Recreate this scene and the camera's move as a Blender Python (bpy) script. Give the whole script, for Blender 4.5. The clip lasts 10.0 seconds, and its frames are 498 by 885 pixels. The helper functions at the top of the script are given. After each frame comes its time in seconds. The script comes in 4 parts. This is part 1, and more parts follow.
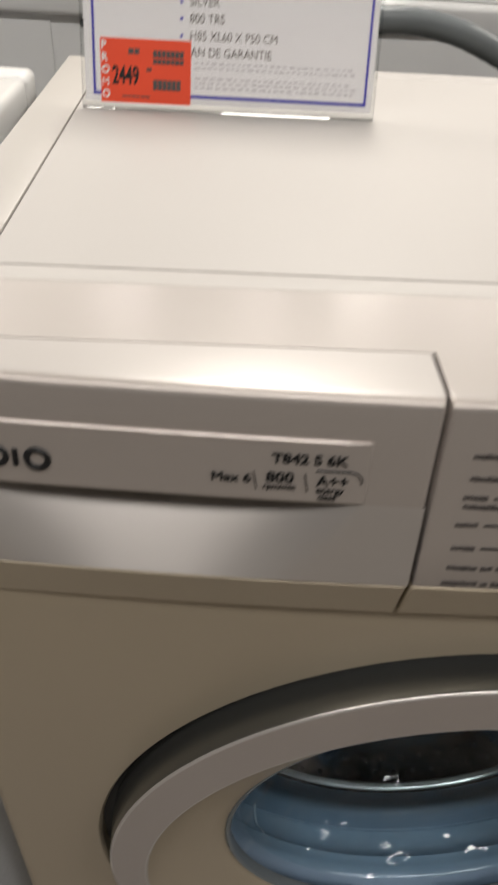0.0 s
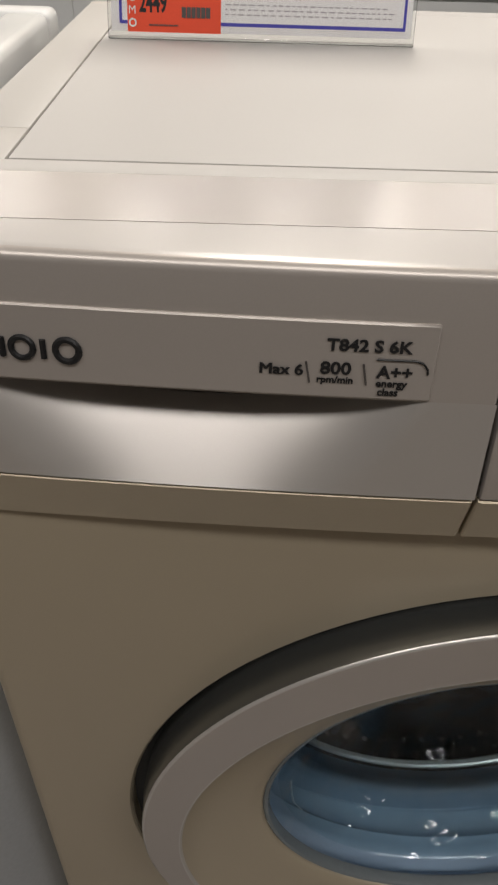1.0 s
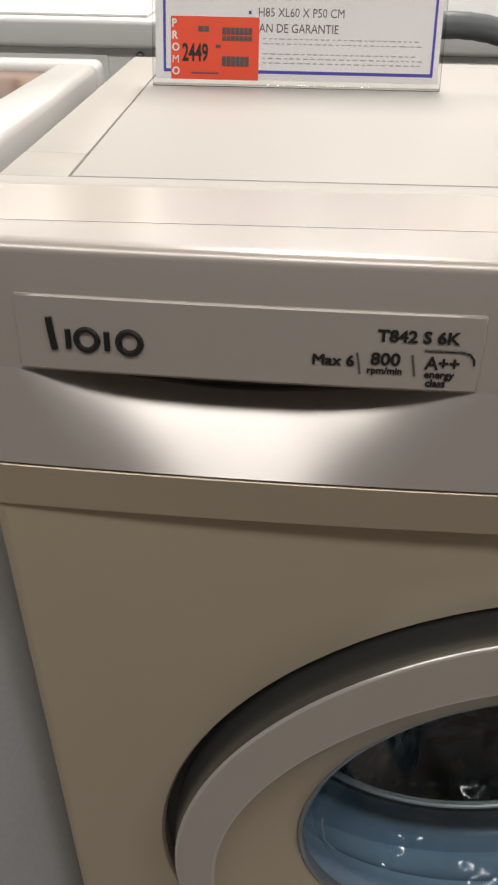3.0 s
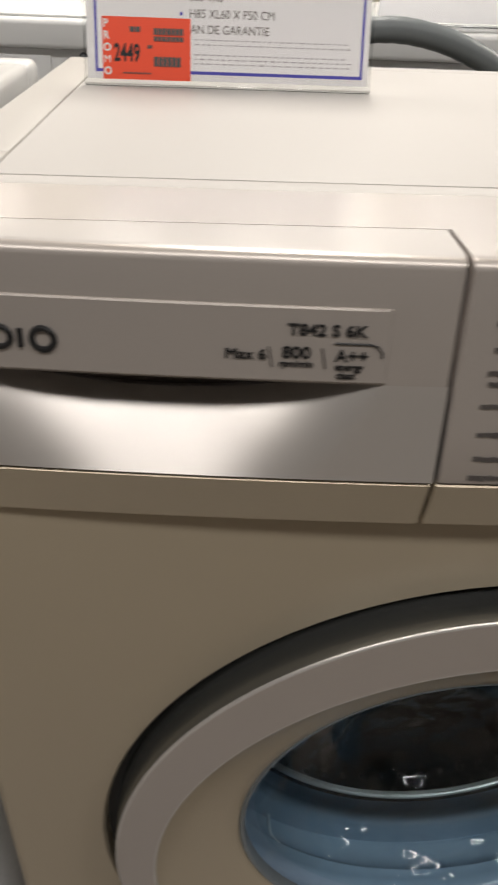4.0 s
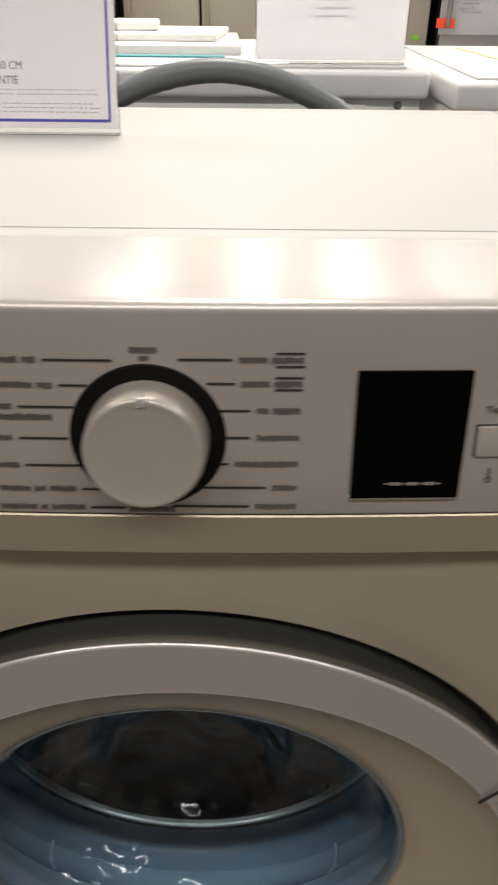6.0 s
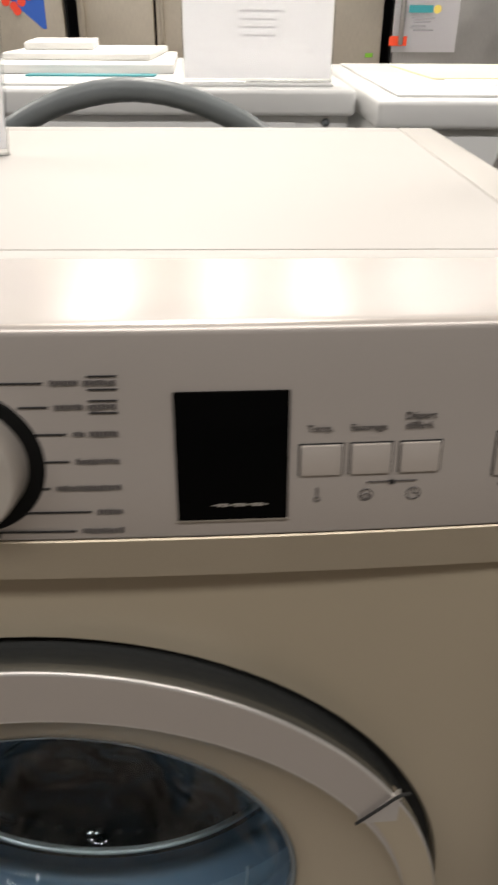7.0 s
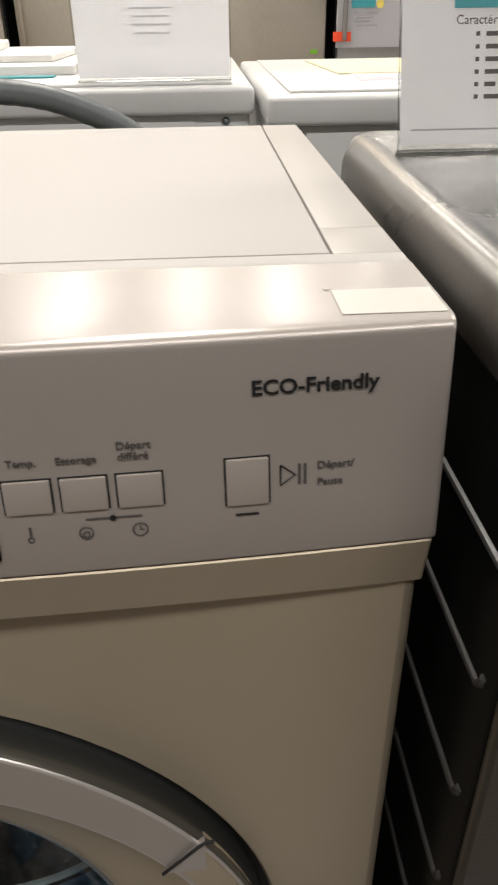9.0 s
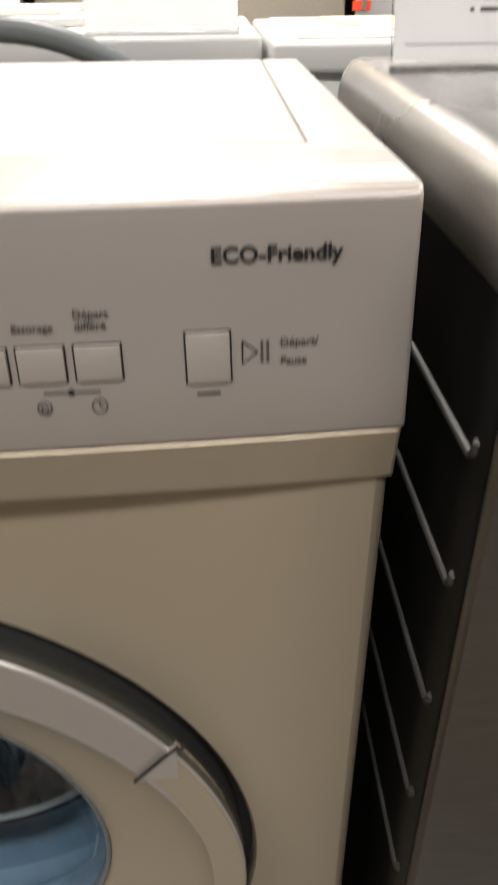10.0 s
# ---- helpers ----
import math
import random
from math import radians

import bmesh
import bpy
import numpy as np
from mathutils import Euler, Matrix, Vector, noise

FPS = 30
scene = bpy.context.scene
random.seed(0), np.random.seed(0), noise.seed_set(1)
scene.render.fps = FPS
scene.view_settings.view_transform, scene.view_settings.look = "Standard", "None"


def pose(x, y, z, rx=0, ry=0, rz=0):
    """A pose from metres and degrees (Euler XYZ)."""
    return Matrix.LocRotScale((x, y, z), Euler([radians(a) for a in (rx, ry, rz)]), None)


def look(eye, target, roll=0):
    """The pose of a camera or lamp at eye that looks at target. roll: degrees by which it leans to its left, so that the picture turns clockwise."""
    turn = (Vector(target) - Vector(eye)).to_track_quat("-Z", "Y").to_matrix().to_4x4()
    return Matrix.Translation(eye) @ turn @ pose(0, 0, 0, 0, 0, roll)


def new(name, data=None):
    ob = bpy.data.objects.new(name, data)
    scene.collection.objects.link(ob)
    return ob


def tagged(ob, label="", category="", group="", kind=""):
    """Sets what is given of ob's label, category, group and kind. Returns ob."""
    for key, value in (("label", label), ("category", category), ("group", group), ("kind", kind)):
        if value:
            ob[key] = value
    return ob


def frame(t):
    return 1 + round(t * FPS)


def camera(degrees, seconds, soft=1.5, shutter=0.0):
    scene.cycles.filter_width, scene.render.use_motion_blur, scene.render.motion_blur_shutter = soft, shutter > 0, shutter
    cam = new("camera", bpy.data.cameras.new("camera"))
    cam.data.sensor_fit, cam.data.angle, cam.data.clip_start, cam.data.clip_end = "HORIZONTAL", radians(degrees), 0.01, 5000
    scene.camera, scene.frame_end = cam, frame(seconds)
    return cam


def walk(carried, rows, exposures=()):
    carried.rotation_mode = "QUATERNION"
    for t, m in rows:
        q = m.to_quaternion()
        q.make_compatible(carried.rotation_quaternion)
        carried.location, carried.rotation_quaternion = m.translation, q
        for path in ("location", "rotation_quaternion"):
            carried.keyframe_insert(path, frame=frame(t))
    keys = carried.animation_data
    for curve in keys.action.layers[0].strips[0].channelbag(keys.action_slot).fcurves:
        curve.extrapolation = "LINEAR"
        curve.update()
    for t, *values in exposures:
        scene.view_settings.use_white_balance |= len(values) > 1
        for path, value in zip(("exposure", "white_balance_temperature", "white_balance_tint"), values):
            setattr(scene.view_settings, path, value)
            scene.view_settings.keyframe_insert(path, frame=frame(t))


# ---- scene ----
cam = camera(37.6, 10.0, soft=2.2, shutter=0.75)
PATH = [
    (0, (-0.1587, -0.2289, 1.0012), (-0.0846, 1.3353, -0.3026), 3.63),
    (0.5, (-0.1698, -0.2323, 0.9667), (-0.1271, 1.3244, -0.3497), 2.94),
    (1, (-0.1680, -0.2337, 0.9504), (-0.1483, 1.3448, -0.3419), 1.89),
    (1.5, (-0.1670, -0.2333, 0.9432), (-0.1855, 1.3887, -0.2904), 1.35),
    (2, (-0.1787, -0.2420, 0.9381), (-0.2052, 1.4100, -0.2582), 1.01),
    (2.2, (-0.1847, -0.2472, 0.9371), (-0.2144, 1.4134, -0.2445), 1.29),
    (3.5, (-0.1786, -0.2600, 0.9353), (-0.1899, 1.4129, -0.2194), 0.91),
    (4, (-0.1637, -0.2626, 0.9350), (-0.0848, 1.4095, -0.2096), 2.37),
    (4.5, (-0.1044, -0.2642, 0.9377), (-0.0570, 1.4226, -0.1959), 1.44),
    (5, (-0.0559, -0.2674, 0.9411), (-0.0193, 1.4223, -0.1917), 1.31),
    (5.5, (-0.0075, -0.2727, 0.9450), (0.0304, 1.4306, -0.1635), 1.11),
    (5.7, (0.0152, -0.2751, 0.9459), (0.0148, 1.4364, -0.1489), 0.51),
    (6.8, (0.0914, -0.2710, 0.9484), (0.1342, 1.4576, -0.1205), 0.66),
    (7, (0.1060, -0.2703, 0.9483), (0.1659, 1.4685, -0.1049), 0.46),
    (7.5, (0.1424, -0.2650, 0.9502), (0.2348, 1.4823, -0.0906), 0.85),
    (8, (0.1770, -0.2635, 0.9528), (0.2890, 1.4964, -0.0712), 0.12),
    (8.5, (0.1987, -0.2511, 0.9476), (0.3031, 1.4938, -0.1007), -0.54),
    (9, (0.2123, -0.2444, 0.9441), (0.3173, 1.4960, -0.1139), -0.73),
    (9.5, (0.2247, -0.2479, 0.9362), (0.3238, 1.4899, -0.1250), -1.05),
    (10, (0.2320, -0.2620, 0.9065), (0.2880, 1.4600, -0.1870), -0.70),
]
walk(cam, [(t, look(eye, target, roll)) for t, eye, target, roll in PATH],
     exposures=[(0.0, -0.22), (0.6, -0.38), (1.2, -0.35), (2.0, -0.12), (3.8, -0.14), (5.2, -0.04), (6.7, 0.08), (7.0, 0.10), (7.5, -0.03), (8.3, -0.04), (9.0, -0.12), (9.6, 0.02), (10.0, 0.4)])


# ---- world and lamps ----
scene.view_settings.exposure = 0.0
world = bpy.data.worlds.new("hall_air")
scene.world = world
world.use_nodes = True
world.node_tree.nodes["Background"].inputs[0].default_value = (1.0, 0.95, 0.88, 1)
world.node_tree.nodes["Background"].inputs[1].default_value = 0.02


def ceiling_lamp(x, y, width, length, watts, tint=(1.0, 0.94, 0.865)):
    """A fluorescent panel under the hall's ceiling, shining down."""
    data = bpy.data.lights.new("ceiling_lamp", "AREA")
    data.shape, data.size, data.size_y = "RECTANGLE", width, length
    data.energy, data.color = watts, tint
    lamp = new("ceiling_lamp", data)
    lamp.matrix_world = pose(x, y, 3.12)
    return lamp


for lx, strong in ((-3.7, 1.0), (-2.2, 1.0), (-0.93, 1.2), (0.08, 0.7), (0.88, 1.0), (1.75, 0.7), (2.9, 1.0)):
    ceiling_lamp(lx, 5.8, 0.18, 3.0, 29 * strong)
for lx in (-2.4, 0.0, 2.4):
    ceiling_lamp(lx, 1.7, 0.4, 1.3, 71)
for lx in (-1.7, 0.1, 1.9):
    ceiling_lamp(lx, -1.55, 1.5, 0.4, 33, (1.0, 0.96, 0.92))


# ---- materials ----
def nodes_of(name):
    m = bpy.data.materials.new(name)
    m.use_nodes = True
    return m, m.node_tree, m.node_tree.nodes["Principled BSDF"]


def paint(name, colour, rough=0.4, metal=0.0, vary=0.06, grain=900.0, bump=0.02, blotch=6.0, coat=0.0, spec=0.5):
    """A painted or moulded surface: fine grain, broad blotches and slight wear of its gloss."""
    m, tree, bsdf = nodes_of(name)
    coord = tree.nodes.new("ShaderNodeTexCoord")
    fine, broad = tree.nodes.new("ShaderNodeTexNoise"), tree.nodes.new("ShaderNodeTexNoise")
    fine.inputs["Scale"].default_value, broad.inputs["Scale"].default_value = grain, blotch
    fine.inputs["Detail"].default_value, broad.inputs["Detail"].default_value = 2, 4
    for n in (fine, broad):
        tree.links.new(coord.outputs["Object"], n.inputs["Vector"])
    both = tree.nodes.new("ShaderNodeMath")
    both.operation = "ADD"
    tree.links.new(fine.outputs["Fac"], both.inputs[0])
    tree.links.new(broad.outputs["Fac"], both.inputs[1])
    ramp = tree.nodes.new("ShaderNodeMapRange")
    ramp.inputs["From Min"].default_value, ramp.inputs["From Max"].default_value = 0.6, 1.4
    ramp.inputs["To Min"].default_value, ramp.inputs["To Max"].default_value = 1 - vary, 1 + vary
    tree.links.new(both.outputs[0], ramp.inputs["Value"])
    mix = tree.nodes.new("ShaderNodeVectorMath")
    mix.operation = "MULTIPLY"
    mix.inputs[0].default_value = colour
    tree.links.new(ramp.outputs["Result"], mix.inputs[1])
    tree.links.new(mix.outputs[0], bsdf.inputs["Base Color"])
    gloss = tree.nodes.new("ShaderNodeMapRange")
    gloss.inputs["To Min"].default_value, gloss.inputs["To Max"].default_value = rough * 0.85, min(1.0, rough * 1.2)
    tree.links.new(broad.outputs["Fac"], gloss.inputs["Value"])
    tree.links.new(gloss.outputs["Result"], bsdf.inputs["Roughness"])
    relief = tree.nodes.new("ShaderNodeBump")
    relief.inputs["Strength"].default_value, relief.inputs["Distance"].default_value = bump, 0.001
    tree.links.new(fine.outputs["Fac"], relief.inputs["Height"])
    tree.links.new(relief.outputs["Normal"], bsdf.inputs["Normal"])
    bsdf.inputs["Metallic"].default_value = metal
    bsdf.inputs["Coat Weight"].default_value = coat
    bsdf.inputs["Specular IOR Level"].default_value = spec
    return m


def brushed(name, colour, rough, along=(1, 1, 1)):
    """Brushed steel: streaks along one way, smears in the gloss."""
    m, tree, bsdf = nodes_of(name)
    coord, mapping = tree.nodes.new("ShaderNodeTexCoord"), tree.nodes.new("ShaderNodeMapping")
    mapping.inputs["Scale"].default_value = along
    streak, smear = tree.nodes.new("ShaderNodeTexNoise"), tree.nodes.new("ShaderNodeTexNoise")
    streak.inputs["Scale"].default_value, smear.inputs["Scale"].default_value = 40, 5
    smear.inputs["Detail"].default_value = 5
    tree.links.new(coord.outputs["Object"], mapping.inputs["Vector"])
    tree.links.new(mapping.outputs[0], streak.inputs["Vector"])
    tree.links.new(coord.outputs["Object"], smear.inputs["Vector"])
    ramp = tree.nodes.new("ShaderNodeMapRange")
    ramp.inputs["To Min"].default_value, ramp.inputs["To Max"].default_value = 0.8, 1.15
    tree.links.new(streak.outputs["Fac"], ramp.inputs["Value"])
    mix = tree.nodes.new("ShaderNodeVectorMath")
    mix.operation = "MULTIPLY"
    mix.inputs[0].default_value = colour
    tree.links.new(ramp.outputs["Result"], mix.inputs[1])
    tree.links.new(mix.outputs[0], bsdf.inputs["Base Color"])
    gloss = tree.nodes.new("ShaderNodeMapRange")
    gloss.inputs["To Min"].default_value, gloss.inputs["To Max"].default_value = rough * 0.6, rough * 1.5
    tree.links.new(smear.outputs["Fac"], gloss.inputs["Value"])
    tree.links.new(gloss.outputs["Result"], bsdf.inputs["Roughness"])
    bsdf.inputs["Metallic"].default_value = 1.0
    return m


def clear(name, tint, rough=0.02, ior=1.45, wave=0.0):
    """A clear pane: tinted see-through with a gloss that grows towards grazing."""
    m, tree, bsdf = nodes_of(name)
    tree.nodes.remove(bsdf)
    out = tree.nodes["Material Output"]
    see, shine, mix, fres = (tree.nodes.new(k) for k in ("ShaderNodeBsdfTransparent", "ShaderNodeBsdfGlossy", "ShaderNodeMixShader", "ShaderNodeFresnel"))
    see.inputs[0].default_value = (*tint, 1)
    shine.inputs["Roughness"].default_value = rough
    fres.inputs["IOR"].default_value = ior
    tree.links.new(fres.outputs[0], mix.inputs[0])
    tree.links.new(see.outputs[0], mix.inputs[1])
    tree.links.new(shine.outputs[0], mix.inputs[2])
    tree.links.new(mix.outputs[0], out.inputs["Surface"])
    if wave:
        coord, noise_node, relief = (tree.nodes.new(k) for k in ("ShaderNodeTexCoord", "ShaderNodeTexNoise", "ShaderNodeBump"))
        noise_node.inputs["Scale"].default_value, noise_node.inputs["Detail"].default_value = 20, 2.0
        relief.inputs["Strength"].default_value, relief.inputs["Distance"].default_value = wave, 0.024
        tree.links.new(coord.outputs["Object"], noise_node.inputs["Vector"])
        tree.links.new(noise_node.outputs["Fac"], relief.inputs["Height"])
        tree.links.new(relief.outputs["Normal"], shine.inputs["Normal"])
    return m


SILVER = paint("silver_lacquer", (0.515, 0.442, 0.33), 0.40, 0.45, 0.04, 1400, 0.015, 5)
PANEL = paint("silver_plastic", (0.52, 0.472, 0.436), 0.36, 0.5, 0.03, 1600, 0.012, 7)
TOPGLOSS = paint("satin_silver_plastic", (0.54, 0.50, 0.47), 0.25, 0.15, 0.03, 1600, 0.008, 7)
TOPMATT = paint("pale_worktop_laminate", (0.53, 0.505, 0.48), 0.50, 0.0, 0.03, 1800, 0.02, 4, spec=0.32)
RAIL = paint("grey_worktop_edge", (0.50, 0.475, 0.445), 0.45, 0.1, 0.03, 1600, 0.01, 7, spec=0.3)
WELL = paint("black_dial_well", (0.004, 0.004, 0.004), 0.5, vary=0.0, spec=0.15)
STRIPSOFT = paint("satin_drawer_top", (0.53, 0.50, 0.475), 0.32, 0.2, 0.03, 1600, 0.01, 7)
RINGSIDE = paint("dark_chromed_plastic", (0.20, 0.205, 0.20), 0.25, 0.8, 0.05, 900, 0.01, 9)
GLASSRIM = paint("grey_glass_edge", (0.15, 0.17, 0.18), 0.25, 0.0, 0.05, 300, 0.0, 10)
# pale silver with the highlight of edges put into its colour
EDGE = paint("bright_edge_highlight", (0.62, 0.59, 0.56), 0.3, 0.5, 0.02, 900, 0.0)
# panel silver made lighter, so the handles' caught light sits in the colour
SCOOP = paint("lit_handle_silver", (0.565, 0.53, 0.50), 0.34, 0.55, 0.02, 1600, 0.008, 9)
DARK = paint("dark_recess_plastic", (0.02, 0.02, 0.02), 0.5)
INK = paint("black_print", (0.012, 0.012, 0.013), 0.45, vary=0.02)
SMALLPRINT = paint("grey_small_print", (0.36, 0.35, 0.38), 0.6)
INKGREY = paint("faded_grey_print", (0.09, 0.08, 0.075), 0.5, vary=0.02)
BLACKGLASS = paint("black_display_glass", (0.002, 0.002, 0.002), 0.06, vary=0.0, bump=0.0, spec=0.03)
KNOB = paint("knob_silver", (0.50, 0.455, 0.405), 0.3, 0.4, 0.03, 1600, 0.01, 12)
BUTTON = paint("button_silver", (0.54, 0.485, 0.44), 0.33, 0.4, 0.02, 1600, 0.01, 12)
CHROME = paint("chrome_highlight", (0.75, 0.74, 0.72), 0.12, 1.0, 0.02, 900, 0.0)
GASKET = paint("blue_grey_rubber", (0.30, 0.385, 0.49), 0.16, 0.0, 0.08, 500, 0.03, 8)
PALERUBBER = paint("pale_rubber", (0.55, 0.61, 0.68), 0.3)
# steel darkened in its base colour for the dim inside of the drum
DRUM = paint("shaded_drum_steel", (0.07, 0.095, 0.10), 0.2, 0.9, 0.5, 38, 0.6, 12)
# near-white base carries the glint that the rolled lip would reflect
LIPSTEEL = paint("glint_rolled_steel", (0.95, 0.94, 0.92), 0.25, 0.4, 0.1, 200, 0.1, 30)
BOWLGLASS = clear("door_bowl_glass", (0.95, 0.98, 1.0), 0.015, 1.5, 0.03)
INNERGLASS = clear("inner_bowl_glass", (0.88, 0.96, 0.97), 0.02, 1.65, 1.3)
ACRYLIC = clear("acrylic_holder", (0.94, 0.95, 0.95))
PAPER = paint("white_paper", (0.85, 0.85, 0.86), 0.6, vary=0.02)


def let_light_through(m, share, tint):
    """Thin paper: part of the light that falls on its back shines through."""
    tree = m.node_tree
    bsdf, out = tree.nodes["Principled BSDF"], tree.nodes["Material Output"]
    back, mix = tree.nodes.new("ShaderNodeBsdfTranslucent"), tree.nodes.new("ShaderNodeMixShader")
    back.inputs[0].default_value = (*tint, 1)
    mix.inputs[0].default_value = share
    tree.links.new(bsdf.outputs[0], mix.inputs[1])
    tree.links.new(back.outputs[0], mix.inputs[2])
    tree.links.new(mix.outputs[0], out.inputs["Surface"])


let_light_through(PAPER, 0.82, (0.96, 0.95, 0.97))
STICKER = paint("white_sticker_vinyl", (0.66, 0.63, 0.58), 0.4, vary=0.02)
BLUE = paint("blue_print", (0.06, 0.06, 0.42), 0.5)
RED = paint("orange_red_label", (0.88, 0.085, 0.03), 0.45, vary=0.04)
WHITEINK = paint("white_print", (0.8, 0.8, 0.78), 0.5)
ENAMEL = paint("white_enamel", (0.74, 0.74, 0.73), 0.25, 0.0, 0.03, 900, 0.008, 4)
# grey that puts the shade on a white body into its colour
SHADEGREY = paint("shade_grey_body", (0.40, 0.41, 0.42), 0.45, 0.3, 0.08, 300, 0.03, 5)
HOSE = paint("grey_hose", (0.13, 0.145, 0.15), 0.4, 0.0, 0.06, 400, 0.03, 12)
STEEL = brushed("brushed_steel", (0.42, 0.41, 0.395), 0.28, (1, 12, 12))
BLACKENAMEL = paint("black_enamel", (0.006, 0.006, 0.006), 0.3, 0.0, 0.2, 500, 0.02, 6, spec=0.12)
# lighter than the side's enamel: the ribs' reflected sheen, put into their colour
RIB = paint("sheen_black_rib", (0.06, 0.058, 0.056), 0.3, 0.1, 0.15)
DULLSTEEL = brushed("dull_steel", (0.22, 0.21, 0.20), 0.35, (1, 12, 12))
FRIDGE_WARM = brushed("champagne_steel", (0.70, 0.64, 0.55), 0.42, (14, 14, 1))
FRIDGE_COOL = brushed("grey_steel_door", (0.56, 0.55, 0.54), 0.42, (14, 14, 1))
PICTURE = paint("glossy_photo_print", (0.16, 0.09, 0.06), 0.15, 0.0, 0.85, 14, 0.0, 5)
LILAC = paint("faint_print", (0.80, 0.79, 0.82), 0.6)
TEAL = paint("teal_print", (0.05, 0.30, 0.34), 0.4)
YELLOW = paint("yellow_print", (0.78, 0.62, 0.14), 0.5)
PALEYELLOW = paint("pale_yellow_paper", (0.80, 0.74, 0.48), 0.6)
GREEN = paint("green_sticker", (0.18, 0.42, 0.03), 0.5)
DEEPBLUE = paint("blue_sticker", (0.03, 0.10, 0.42), 0.4)
BERRY = paint("red_fruit_print", (0.70, 0.06, 0.03), 0.4)
FOAM = paint("white_packing_foam", (0.80, 0.79, 0.76), 0.8, vary=0.06, bump=0.2)
FLOOR = paint("grey_floor_tile", (0.15, 0.13, 0.11), 0.3, 0.0, 0.12, 60, 0.02, 2)
WALL = paint("pale_wall", (0.42, 0.41, 0.39), 0.8, 0.0, 0.05, 40, 0.05, 1)
CEIL = paint("ceiling_board", (0.6, 0.6, 0.59), 0.9, 0.0, 0.05, 60, 0.05, 1)


# ---- building helpers ----
def part(name, bm, material, parent=None, label="", smooth=True, angle=35, facing=None, cap=None):
    """Links a bmesh as one mesh object, under a thing or a part where one is given."""
    me = bpy.data.meshes.new(name)
    bmesh.ops.recalc_face_normals(bm, faces=bm.faces)
    if facing and sum((f.normal * f.calc_area() for f in bm.faces), Vector()).dot(Vector(facing)) < 0:
        bmesh.ops.reverse_faces(bm, faces=bm.faces)
    bm.to_mesh(me)
    bm.free()
    me.materials.append(material)
    if cap:
        me.materials.append(cap)
        for p in me.polygons:
            if p.normal.z > 0.9:
                p.material_index = 1
    if smooth:
        me.shade_smooth()
        me.set_sharp_from_angle(angle=radians(angle))
    ob = new(name, me)
    ob.parent = parent
    return tagged(ob, label=label)


def thing(name, label, category, at=(0, 0, 0), group="", kind=""):
    ob = new(name)
    ob.empty_display_size = 0.05
    ob.location = at
    return tagged(ob, label, category, group, kind)


def box(x0, x1, y0, y1, z0, z1, bevel=0.0, seg=2, bm=None):
    bm = bm or bmesh.new()
    m = Matrix.LocRotScale(((x0 + x1) / 2, (y0 + y1) / 2, (z0 + z1) / 2), None, (x1 - x0, y1 - y0, z1 - z0))
    made = bmesh.ops.create_cube(bm, size=1, matrix=m)
    if bevel:
        edges = list({e for v in made["verts"] for e in v.link_edges})
        bmesh.ops.bevel(bm, geom=edges, offset=bevel, segments=seg, affect="EDGES", profile=0.5)
    return bm


def grid(fn, nu, nv, bm=None, loop_u=False):
    """A sheet of quads over fn(i, j)."""
    bm = bm or bmesh.new()
    rows = [[bm.verts.new(fn(i, j)) for j in range(nv)] for i in range(nu)]
    for i in range(nu if loop_u else nu - 1):
        a, b = rows[i], rows[(i + 1) % nu]
        for j in range(nv - 1):
            bm.faces.new((a[j], a[j + 1], b[j + 1], b[j]))
    return bm


def turned(profile, n=96, bm=None):
    """A ring turned round the y axis: profile of (y, radius, centre x, centre z)."""
    def at(i, j):
        y, r, cx, cz = profile[j]
        a = 2 * math.pi * i / n
        return (cx + r * math.cos(a), y, cz + r * math.sin(a))
    return grid(at, n, len(profile), bm, True)


def sweep(path, radius, n=12, bm=None):
    """A tube along a path of points."""
    bm = bm or bmesh.new()
    pts = [Vector(p) for p in path]
    rings = []
    for i, p in enumerate(pts):
        d = (pts[min(i + 1, len(pts) - 1)] - pts[max(i - 1, 0)]).normalized()
        side = d.orthogonal() if i == 0 else (side - side.dot(d) * d)
        side.normalize()
        up = d.cross(side)
        r = radius(i) if callable(radius) else radius
        rings.append([bm.verts.new(p + r * (math.cos(2 * math.pi * k / n) * side + math.sin(2 * math.pi * k / n) * up)) for k in range(n)])
    for a, b in zip(rings, rings[1:]):
        for k in range(n):
            bm.faces.new((a[k], a[(k + 1) % n], b[(k + 1) % n], b[k]))
    bm.faces.new(rings[0][::-1])
    bm.faces.new(rings[-1])
    return bm


def lettering(text, size, m, material, parent, name="lettering", label="", bold=0.0, squash=1.0, align="LEFT", slant=0.0):
    """Printed words as a thin flat mesh, lying in the xy plane of m."""
    cu = bpy.data.curves.new(name, "FONT")
    cu.body, cu.size, cu.align_x, cu.offset, cu.shear = text, 1.0, align, 0.0 if "M" in text else min(bold / size, 0.03), slant
    cu.extrude, cu.resolution_u = 0.0001 / size, 3
    tmp = bpy.data.objects.new("tmp", cu)
    scene.collection.objects.link(tmp)
    bpy.context.view_layer.update()
    me = bpy.data.meshes.new_from_object(tmp.evaluated_get(bpy.context.evaluated_depsgraph_get()))
    bpy.data.objects.remove(tmp)
    bpy.data.curves.remove(cu)
    me.transform(m @ Matrix.Diagonal((squash * size, size, size, 1)))
    me.materials.clear()
    me.materials.append(material)
    ob = new(name, me)
    ob.parent = parent
    return tagged(ob, label=label)


